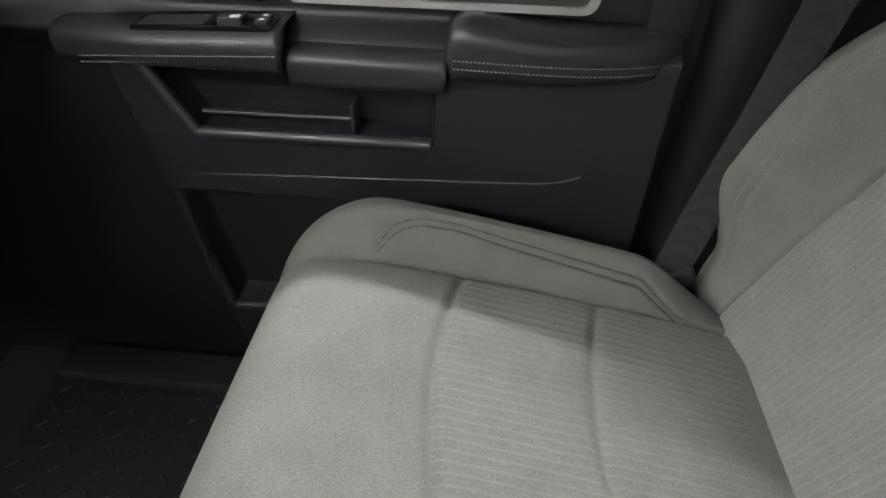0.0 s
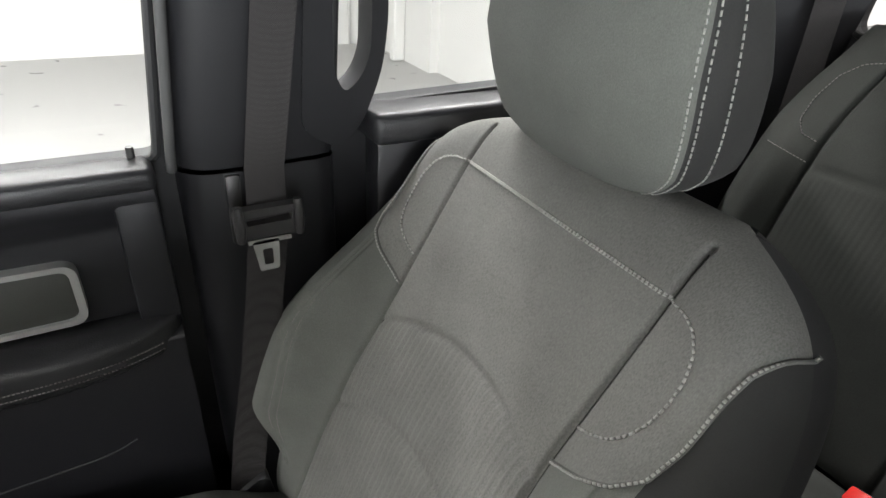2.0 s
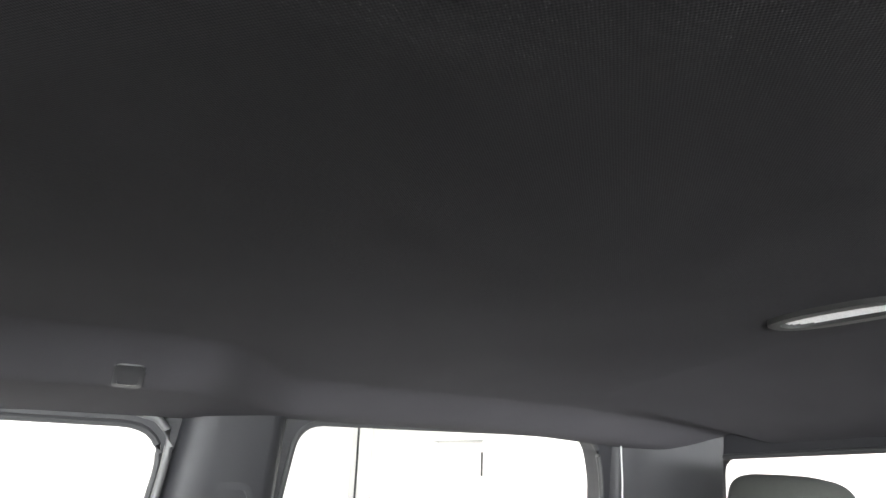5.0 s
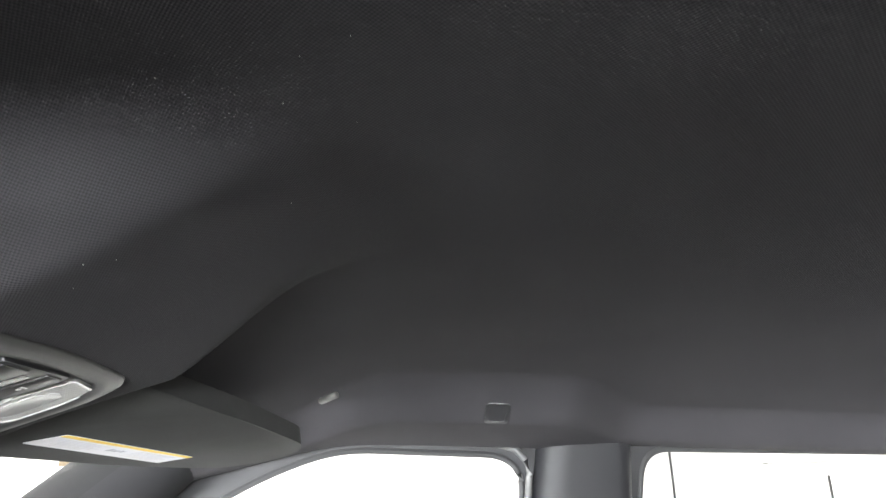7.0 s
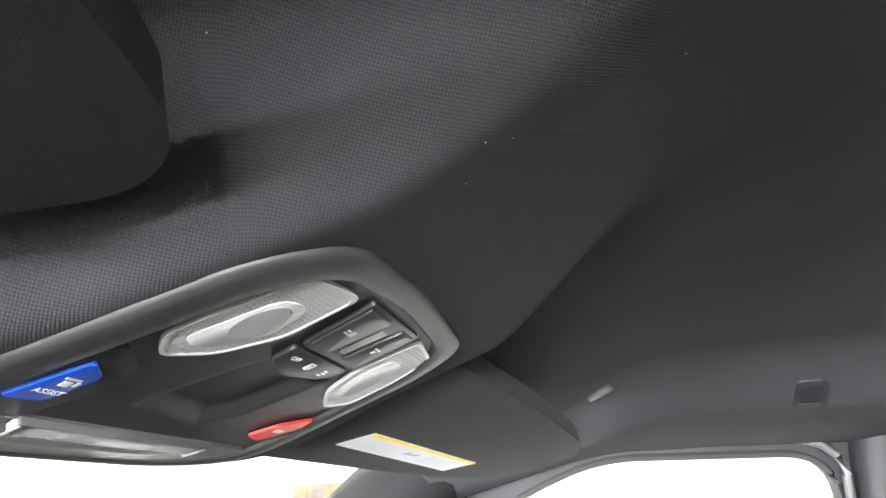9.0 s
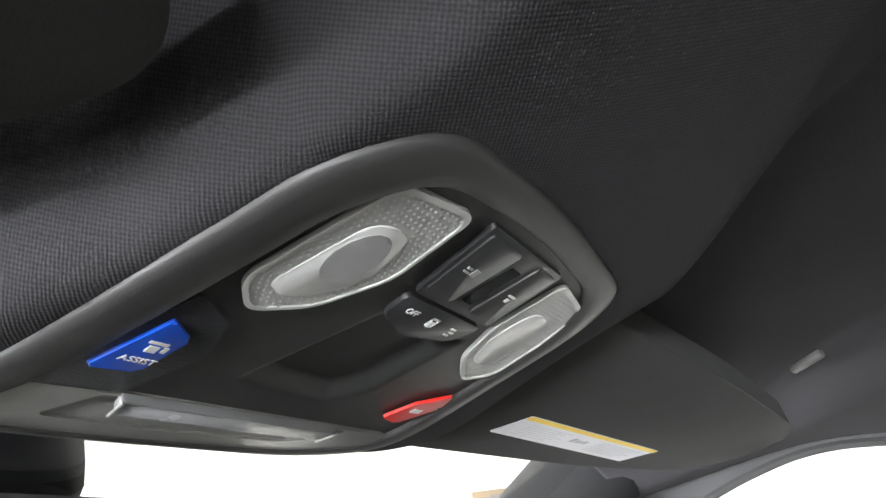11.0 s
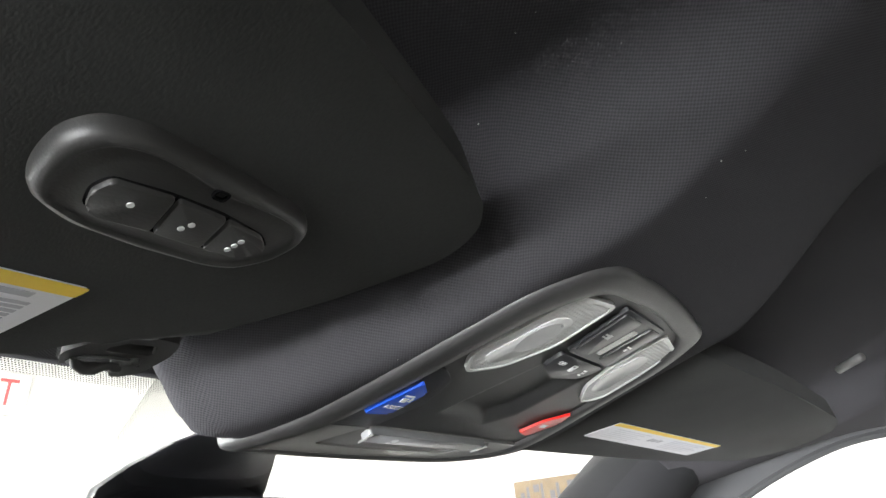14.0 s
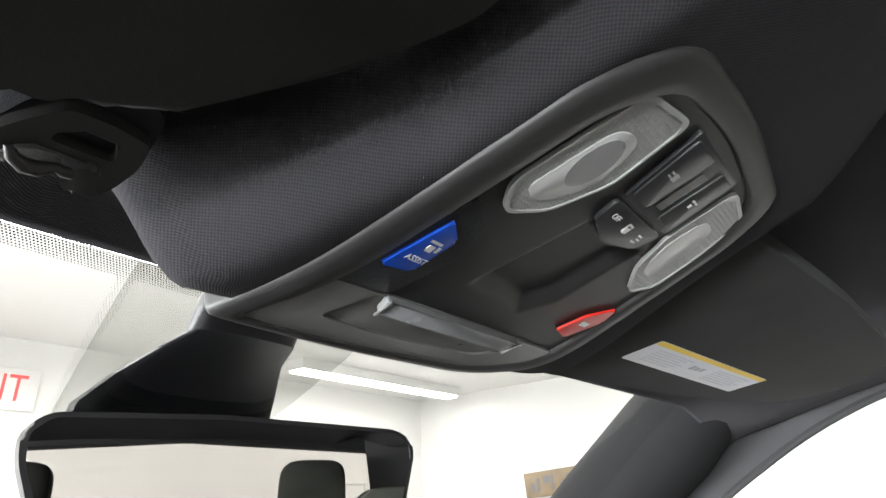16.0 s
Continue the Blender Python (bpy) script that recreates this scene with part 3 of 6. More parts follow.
def cushion_top(x, y):
    ax = np.where(x < 0, -x - 0.032, x)
    z = 0.392 + 0.27 * (y - 0.02) - 0.11 * (y - 0.02) ** 2
    sx = 0.160 - 0.07 * (y - 0.04)
    bol = smooth01((ax - sx + 0.004) / 0.05) * (1 - 0.35 * smooth01((ax - 0.215) / 0.05))
    z = z + bol * (0.052 * smooth01((y - 0.03) / 0.12) * (1 - 0.75 * smooth01((y - 0.44) / 0.13)))
    z = z + 0.010 * (1 - smooth01((ax - 0.10) / 0.06)) * np.cos((y - 0.28) / 0.5) 
    z = z + seam(ax - sx, 0.0032, 0.009) * (y < 0.54)
    inner = 1 - smooth01((ax - sx + 0.010) / 0.01)
    yc = y - 0.022 * np.cos(x * 10.5) + 0.016
    z = z + inner * (seam(yc - 0.360, 0.0045, 0.007) + seam(yc - 0.210, 0.005, 0.0035))
    rib = (0.5 + 0.5 * np.cos(x * 2 * math.pi / 0.0098)) ** 2
    z = z + inner * 0.0005 * rib * smooth01((yc - 0.20) / 0.02) * (1 - smooth01((yc - 0.346) / 0.012))
    z = z + inner * 0.0006 * rib * smooth01((yc - 0.06) / 0.05) * (1 - smooth01((yc - 0.19) / 0.012))
    # piped seam on the bolster
    z = z + (y > 0.09) * (y < 0.445) * (seam(ax - pipe_x(y), 0.0022, 0.006) + seam(ax - pipe_x(y) - 0.006, 0.0022, 0.006))
    return z


# backrest: x across, s up along it, n forward of its face
A_BACK = radians(26.0)


def back_to(x, s, n):
    """Place of a point of the backrest in the seat's own axes."""
    ca, sa = math.cos(A_BACK), math.sin(A_BACK)
    s = 0.97 * s
    return 0.025 + 1.03 * x, 0.036 - s * sa + n * ca, 0.392 + s * ca + n * sa


S_W = ([-0.06, 0.0, 0.10, 0.30, 0.45, 0.52, 0.57, 0.60, 0.63, 0.655], [0.252, 0.275, 0.287, 0.287, 0.277, 0.264, 0.248, 0.230, 0.195, 0.14])
s_even = np.linspace(-0.06, 0.655, 144)
w_even = np.interp(s_even, *S_W)
w_soft = np.convolve(np.pad(w_even, 8, mode="reflect", reflect_type="odd"), np.hanning(19)[1:-1] / np.hanning(19).sum(), "valid")
S_W = (s_even, w_soft)


def seam_x(s):
    """Half width of the backrest's insert at the height s."""
    k = np.linspace(-0.1, 0.7, 161)
    w = np.interp(k, (-0.1, 0.0, 0.15, 0.26, 0.36, 0.44, 0.58, 0.7), (0.165, 0.165, 0.163, 0.153, 0.143, 0.146, 0.151, 0.151))
    w = np.convolve(np.pad(w, 10, mode="edge"), np.ones(21) / 21, "valid")
    return np.interp(s, k, w)


def back_front(x, s):
    ax = np.abs(x)
    sx = seam_x(s)
    n = 0.022 * np.exp(-((s - 0.30) / 0.22) ** 2)
    up = smooth01((s - 0.02) / 0.12) * (1 - smooth01((s - 0.24) / 0.27))
    n = n + (0.092 * up + 0.012 * (1 - up)) * smooth01((ax - sx) / 0.07) * (1 - 0.12 * smooth01((ax - 0.24) / 0.04))
    n = n + seam(ax - sx, 0.0026, 0.008) * (s < 0.63)
    for k in (0.204, 0.210):
        n = n + seam(ax - k, 0.0018, 0.0045) * (s < 0.43) * (s > 0.04)
    inner = 1 - smooth01((ax - sx + 0.006) / 0.008)
    sc = s + 0.045 * (ax / 0.14) ** 2 - 0.02 + 0.09 * x
    n = n + inner * seam(sc - 0.382, 0.004, 0.004)
    rib = (0.5 + 0.5 * np.cos(x * 2 * math.pi / 0.0098)) ** 2
    n = n + inner * 0.0010 * rib * smooth01((sc - 0.26) / 0.03) * (1 - smooth01((sc - 0.370) / 0.01))
    n = n + inner * 0.0007 * rib * smooth01((sc - 0.03) / 0.05) * (1 - smooth01((sc - 0.24) / 0.03))
    n = n + inner * (seam(sc - 0.25, 0.005, 0.0035))
    return n


def pillow(name, w, d, h, material, at, parent, tilt=0.0, label="", taper=0.0, e1=0.42, e2=0.55):
    """A rounded cushion block: superellipsoid, w across, d deep, h high."""
    a = np.linspace(-math.pi, math.pi, 64, endpoint=False)
    b = np.linspace(-math.pi / 2, math.pi / 2, 33)
    A, B = np.meshgrid(a, b, indexing="ij")

    def pw_(v, p):
        return np.sign(v) * np.abs(v) ** p
    x = w / 2 * pw_(np.cos(B), e1) * pw_(np.cos(A), e2)
    y = d / 2 * pw_(np.cos(B), e1) * pw_(np.sin(A), e2)
    z = h / 2 * pw_(np.sin(B), e1)
    x = x * (1 - (0.05 if taper == 0 else 0.12) * z / h)
    y = y + 0.012 * np.cos(x / w * 3) * (y > 0)
    y = np.where(y < 0, y * (1 - taper * (z / h + 0.5)), y * (1 - 0.25 * taper * (z / h + 0.5)))
    ct, st = math.cos(tilt), math.sin(tilt)
    return sheet(name, at[0] + x, at[1] + y * ct - z * st, at[2] + y * st + z * ct, material, parent, label, wrap=True)


HR_T = (0.0, 0.15, 0.5, 0.8, 1.0)
HR_FRONT = (-0.216, -0.197, -0.178, -0.188, -0.216)
HR_BACK = (-0.335, -0.345, -0.325, -0.290, -0.262)
HR_HALF = (0.122, 0.137, 0.142, 0.138, 0.122)


def headrest_at(cx, A, B, lift=0.0):
    """A point of the front headrest: A round it from the passenger's right, B up it."""
    z = 0.121 * np.sign(np.sin(B)) * np.abs(np.sin(B)) ** 0.62
    t = z / 0.242 + 0.5
    c = np.abs(np.cos(B)) ** 0.40
    f, k, w = (np.interp(t, HR_T, q) for q in (HR_FRONT, HR_BACK, HR_HALF))
    x = (w * c + lift) * np.sign(np.cos(A)) * np.abs(np.cos(A)) ** 0.50
    y = (f + k) / 2 + ((f - k) / 2 * c + lift) * np.sign(np.sin(A)) * np.abs(np.sin(A)) ** 0.62
    y = y - 0.012 * (x / 0.14) ** 2 * (np.sin(A) > 0) * np.abs(np.sin(A)) ** 0.62
    return cx + 0.036 + x, y, 1.056 + z


def stitch_line(parent, f, n, material=THREAD, pitch=0.0062, width=0.0034, name="stitching"):
    bm = bmesh.new()
    stitches(bm, along(f, n), pitch, width)
    return part(name, bm, material, parent)


def bolster_surface(x, s, lift=0.001):
    W = float(np.interp(s, *S_W))
    u = x / W
    v = (s - 0.2975) / 0.3575
    F = float(edge_fall(np.array(u), np.array(v), 9, 10, 0.34))
    n = -0.06 + (float(back_front(np.array(x), np.array(s))) + 0.06) * F + lift
    return n


# piped edge of the shoulder panel, from the top corner round to the insert's seam
PIPE = [(0.240, 0.592), (0.2355, 0.578), (0.231, 0.562), (0.229, 0.535), (0.2285, 0.490), (0.2235, 0.457), (0.209, 0.437), (0.185, 0.420), (0.165, 0.408), (0.146, 0.398)]
PIPE_X = [p[0] for p in PIPE[::-1]]
PIPE_S = [p[1] for p in PIPE[::-1]]
LOOP = [(0.150, 0.575), (0.170, 0.572), (0.184, 0.565), (0.195, 0.552), (0.201, 0.533), (0.202, 0.512), (0.199, 0.488), (0.192, 0.470), (0.181, 0.456), (0.165, 0.446), (0.148, 0.439)]


def on_key(key, t):
    """Even steps along a list of points."""
    u = t * (len(key) - 1)
    i = min(int(u), len(key) - 2)
    f = u - i
    return key[i][0] * (1 - f) + key[i + 1][0] * f, key[i][1] * (1 - f) + key[i + 1][1] * f


def front_seat(cx):
    seat = thing("front_seat", (cx, 0.2, 0.0), "grey cloth bucket seat with ribbed insert and pale stitching", "car seat", "front seats")
    # cushion
    x = 0.265 * np.concatenate([-1 + 0.5 * (1 - np.cos(np.linspace(0, math.pi / 2, 91)))[:-1], np.linspace(-0.5, 0.5, 121), 1 - 0.5 * (1 - np.cos(np.linspace(math.pi / 2, 0, 91)))[1:]])
    y = edged(190, -0.06, 0.575, 1.5)
    X, Y = np.meshgrid(x, y, indexing="ij")
    SXC = 0.160 - 0.07 * (Y - 0.04)
    R_ = X / 0.265
    SXC = SXC + 0.032 * (R_ < 0)
    X = np.where(np.abs(R_) < 0.5, R_ * 2 * SXC, np.sign(R_) * (SXC + (np.abs(R_) - 0.5) * 2 * (0.265 - SXC)))
    u, v = X / 0.265, (Y - 0.2575) / 0.3175
    taper = 1 - 0.05 * smooth01((Y - 0.40) / 0.16)
    F = edge_fall(u, v, 7, 8, 0.36)
    Z = 0.27 + (cushion_top(X, Y) - 0.27) * F
    pad = sheet("cushion", cx + X * taper, Y, Z, CLOTH, seat)
    bm = bmesh.new()
    box(bm, (cx - 0.255, -0.03, 0.13), (cx + 0.255, 0.53, 0.285), 0.02)
    part("base", bm, PLASTIC, seat, "black plastic seat base")
    # backrest, front face and dark rear shell
    s = edged(230, -0.06, 0.655, 1.4)
    q = np.concatenate([-1 + 0.5 * (1 - np.cos(np.linspace(0, math.pi / 2, 91)))[:-1], np.linspace(-0.5, 0.5, 121), 1 - 0.5 * (1 - np.cos(np.linspace(math.pi / 2, 0, 91)))[1:]])
    Q, S = np.meshgrid(q, s, indexing="ij")
    W = np.interp(S, *S_W)
    SX = seam_x(S)
    XX = np.where(np.abs(Q) < 0.5, Q * 2 * SX, np.sign(Q) * (SX + (np.abs(Q) - 0.5) * 2 * (W - SX)))
    Q = XX / W
    v = (S - 0.2975) / 0.3575
    F = edge_fall(Q, v, 9, 10, 0.34)
    N = -0.06 + (back_front(XX, S) + 0.06) * F
    bx, by, bz = back_to(XX, S, N)
    back = sheet("backrest", cx + bx, by, bz, CLOTH_SIDE, seat)
    me = back.data
    me.materials.append(CLOTH)
    nrow = len(s) - 1
    me.materials.append(CLOTH_RIB)
    me.materials.append(CLOTH_DARK)
    qm, sm = (q[:-1] + q[1:]) / 2, (s[:-1] + s[1:]) / 2
    for poly in me.polygons:
        i_, j_ = divmod(poly.index, nrow)
        s_, x_ = sm[j_], (poly.center.x - 0.025) / 1.03
        if abs(qm[i_]) < 0.5:
            poly.material_index = 2 if s_ + 0.045 * (x_ / 0.14) ** 2 - 0.02 + 0.09 * x_ < 0.382 else 1
        elif s_ > 0.398 and abs(x_) < float(np.interp(s_, PIPE_S, PIPE_X)):
            poly.material_index = 1
        elif qm[i_] < -0.80:
            poly.material_index = 3
    cm = pad.data
    cm.materials.append(CLOTH_SIDE)
    cm.materials.append(CLOTH_RIB)
    for poly in cm.polygons:
        q_ = poly.center
        yy = q_.y + 0.2
        i_ = poly.index // (len(y) - 1)
        if not 90 <= i_ < 210:
            poly.material_index = 1
        elif 0.05 < yy + 0.016 - 0.022 * math.cos(q_.x * 10.5) < 0.360:
            poly.material_index = 2
    N = -0.06 - 0.125 * F
    bx, by, bz = back_to(XX, S, N)
    sheet("back_shell", cx + bx, by, bz, CLOTH_BACK, seat, "black cloth seat back")
    # headrest on two posts
    ha, hb = np.meshgrid(np.linspace(-math.pi, math.pi, 96, endpoint=False), np.linspace(-math.pi / 2, math.pi / 2, 49), indexing="ij")
    hr = sheet("headrest", *headrest_at(cx, ha, hb), CLOTH_SIDE, seat, wrap=True)
    hr.data.materials.append(CLOTH_DARK)
    A_SEAM = radians(28)
    for poly in hr.data.polygons:
        a_ = -math.pi + (poly.index // 48 + 0.5) * 2 * math.pi / 96
        if math.sin(a_) < math.sin(A_SEAM):
            poly.material_index = 1
    for sx in (-0.040, 0.090):
        bm = bmesh.new()
        tube(bm, [(cx + sx, -0.268, 0.88), (cx + sx, -0.275, 1.0)], 0.007, 10)
        part("headrest_post", bm, CHROME, seat, "chrome headrest post")
    for sg in (0, 1):
        for ang, b0, b1 in ((A_SEAM + 0.06, -1.25, 1.25), (A_SEAM - 0.10, -1.25, 1.25), (0.05, -1.1, 0.95)):
            an = math.pi - ang if sg else ang
            bm = bmesh.new()
            pts = []
            for q_ in np.linspace(b0, b1, 40):
                bow = 0.0 if abs(ang) > 0.1 else -0.10 * (q_ / 1.1) ** 4
                pts.append(tuple(float(w_) for w_ in headrest_at(cx, np.array(an - bow if sg else an + bow), np.array(q_), 0.0006)))
            stitches(bm, pts, 0.0062, 0.0017)
            part("stitching", bm, THREAD, hr)
    # dark cords drawn round the inserts in place of the seams' shade
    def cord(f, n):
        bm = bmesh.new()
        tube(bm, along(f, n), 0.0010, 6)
        part("seam_shade_line", bm, SEAM_SHADE_M, seat, "dark line for the shade in a seam")

    def on_cushion(x_, y_, lift):
        F_ = float(edge_fall(np.array(x_ / 0.265), np.array((y_ - 0.2575) / 0.3175), 7, 8, 0.36))
        return cx + x_ * (1 - 0.05 * float(smooth01(np.array((y_ - 0.40) / 0.16)))), y_, 0.27 + (float(cushion_top(np.array(x_), np.array(y_))) - 0.27) * F_ + lift
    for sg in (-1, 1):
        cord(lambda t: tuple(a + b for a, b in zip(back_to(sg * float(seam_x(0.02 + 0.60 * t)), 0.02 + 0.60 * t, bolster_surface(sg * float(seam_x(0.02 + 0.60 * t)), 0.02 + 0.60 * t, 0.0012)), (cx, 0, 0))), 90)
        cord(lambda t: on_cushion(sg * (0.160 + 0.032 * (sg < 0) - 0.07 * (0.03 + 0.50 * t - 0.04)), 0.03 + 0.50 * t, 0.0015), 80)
    # the same shade lines along the cushion's double seams
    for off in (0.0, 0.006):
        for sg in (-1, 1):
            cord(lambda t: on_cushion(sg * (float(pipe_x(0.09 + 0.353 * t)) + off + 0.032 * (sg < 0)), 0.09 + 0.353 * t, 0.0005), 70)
    # thread lines on the backrest: a yoke across the top and loops on both bolsters
    def on_back(x, s_, lift=0.0018):
        return tuple(a + b for a, b in zip(back_to(x, s_, bolster_surface(x, s_, lift)), (cx, 0, 0)))
    for off in (-0.0009, 0.0009):
        stitch_line(seat, lambda t: on_back(-0.15 + 0.30 * t, 0.5755 + off), 40, THREAD, 0.0046, 0.0024)
    for sg in (-1, 1):
        stitch_line(seat, lambda t: on_back(sg * on_key(LOOP, t)[0], on_key(LOOP, t)[1]), 60, THREAD, 0.0058, 0.0026)
        bm = bmesh.new()
        tube(bm, along(lambda t: on_back(sg * on_key(PIPE, t)[0], on_key(PIPE, t)[1], 0.0012), 70), 0.0021, 7)
        rope = part("piping", bm, PIPING, seat, "pale rope piping")
        stitch_line(rope, lambda t: on_back(sg * on_key(PIPE, t)[0], on_key(PIPE, t)[1], 0.0032), 70, THREAD, 0.0046, 0.0026)
        for off in (0.0, 0.006):
            stitch_line(seat, lambda t: on_back(sg * (0.204 + off), 0.06 + 0.355 * t, 0.0004), 40, THREAD_D, 0.004, 0.0012)
            def on_c(t):
                y_ = 0.09 + 0.35 * t
                x_ = float(pipe_x(y_)) + off
                u_, v_ = x_ / 0.265, (y_ - 0.2575) / 0.3175
                F_ = float(edge_fall(np.array(u_), np.array(v_), 7, 8, 0.36))
                x_ = x_ + 0.032 * (sg < 0)
                return (cx + sg * x_, y_, 0.27 + (float(cushion_top(np.array(sg * x_), np.array(y_))) - 0.27) * F_ + 0.002)
            stitch_line(seat, on_c, 40, THREAD_D, 0.004, 0.0012)
    return seat


seat_p = front_seat(0.43)
seat_p.location += Vector((0, 0.016, 0.010))
copy_thing(seat_p, pose(-0.49, 0.216, 0.010))


# rear bench: outer right back, middle, outer left
def rear_back(cx, w, label):
    t = thing("bench_seat", (cx, -0.75, 0.2), label, "car seat", "rear bench seats")
    x = edged(210, -w, w, 1.35)
    s = edged(120, 0, 0.62, 1.5)
    Xr, Sr = np.meshgrid(x, s, indexing="ij")
    ax = np.abs(Xr)
    shoulder = 1 - 0.22 * smooth01((Sr - 0.40) / 0.22) ** 1.5
    F = edge_fall(Xr / w, (Sr - 0.31) / 0.31, 8, 8, 0.36)
    n = 0.02 * np.exp(-((Sr - 0.3) / 0.2) ** 2) + 0.03 * smooth01((ax - w * 0.55) / 0.06) * (1 - smooth01((Sr - 0.3) / 0.2))
    n = n + seam(ax - w * 0.56 - 0.004 * np.sin(Sr * 5), 0.004, 0.009) + (ax < w * 0.56) * seam(Sr - 0.40 + 0.03 * (ax / w) ** 2, 0.004, 0.006)
    n = n + 0.0009 * (0.5 + 0.5 * np.cos(Xr * 2 * math.pi / 0.0105)) * (ax < w * 0.53) * smooth01((Sr - 0.22) / 0.05) * (1 - smooth01((Sr - 0.385 + 0.03 * (ax / w) ** 2) / 0.01))
    N = -0.05 + (n + 0.06) * F
    a = radians(20)
    Yb = -0.655 - Sr * math.sin(a) + N * math.cos(a)
    Zb = 0.45 + Sr * 1.04 * math.cos(a) + N * math.sin(a)
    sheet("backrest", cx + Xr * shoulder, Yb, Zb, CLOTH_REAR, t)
    def on_rear(x_, s_):
        f_ = float(edge_fall(np.array(x_ / w), np.array((s_ - 0.31) / 0.31), 8, 8, 0.36))
        k_ = 0.02 * math.exp(-((s_ - 0.3) / 0.2) ** 2) + 0.03 * float(smooth01(np.array((abs(x_) - w * 0.55) / 0.06))) * (1 - float(smooth01(np.array((s_ - 0.3) / 0.2))))
        n_ = -0.05 + (k_ + 0.06) * f_ + 0.0015
        sh_ = 1 - 0.22 * float(smooth01(np.array((s_ - 0.40) / 0.22))) ** 1.5
        return cx + x_ * sh_, -0.655 - s_ * math.sin(a) + n_ * math.cos(a), 0.45 + s_ * 1.04 * math.cos(a) + n_ * math.sin(a)
    if w > 0.2:
        for sg in (-1, 1):
            key = [(0.60, 0.560), (0.72, 0.552), (0.79, 0.53), (0.80, 0.49), (0.77, 0.455), (0.70, 0.435), (0.585, 0.430)]
            stitch_line(t, lambda q_: on_rear(sg * w * on_key(key, q_)[0], on_key(key, q_)[1]), 40, THREAD_D, 0.006, 0.0018)
            stitch_line(t, lambda q_: on_rear(sg * w * (0.585 + 0.30 * q_), 0.398 + 0.012 * q_), 20, THREAD_D, 0.006, 0.0018)
    y = edged(70, -0.70, -0.26, 1.5)
    Xc, Yc = np.meshgrid(x, y, indexing="ij")
    Fc = edge_fall(Xc / w, (Yc + 0.48) / 0.22, 9, 8, 0.36)
    Zc = 0.33 + (0.13 + 0.02 * np.abs(Xc / w) ** 2 + seam(np.abs(Xc) - w * 0.6, 0.004, 0.005)) * Fc
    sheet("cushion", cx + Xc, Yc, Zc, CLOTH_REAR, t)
    bm = bmesh.new()
    box(bm, (cx - w * 0.95, -0.68, 0.0), (cx + w * 0.95, -0.3, 0.345), 0.02)
    part("base", bm, PLASTIC, t, "black seat base")
    return t


def rear_headrest(t, cx, w=0.210):
    pillow("headrest", w, 0.10, 0.205, CLOTH_REAR, (cx, -0.868, 1.163), t, radians(6), label="cloth headrest, darkened for shade")
    for sx in (-0.052, 0.038):
        bm = bmesh.new()
        tube(bm, [(cx + sx, -0.868, 0.98), (cx + sx, -0.868, 1.10)], 0.005, 8)
        part("headrest_post", bm, SILVER, t, "metal headrest post")


r1 = rear_back(0.372, 0.265, "grey cloth rear seat with headrest, darkened for shade")
rear_headrest(r1, 0.390)
rear_back(-0.020, 0.122, "narrow grey cloth middle rear seat, darkened for shade")
r3 = rear_back(-0.43, 0.26, "grey cloth rear seat with headrest, darkened for shade")
rear_headrest(r3, -0.43)


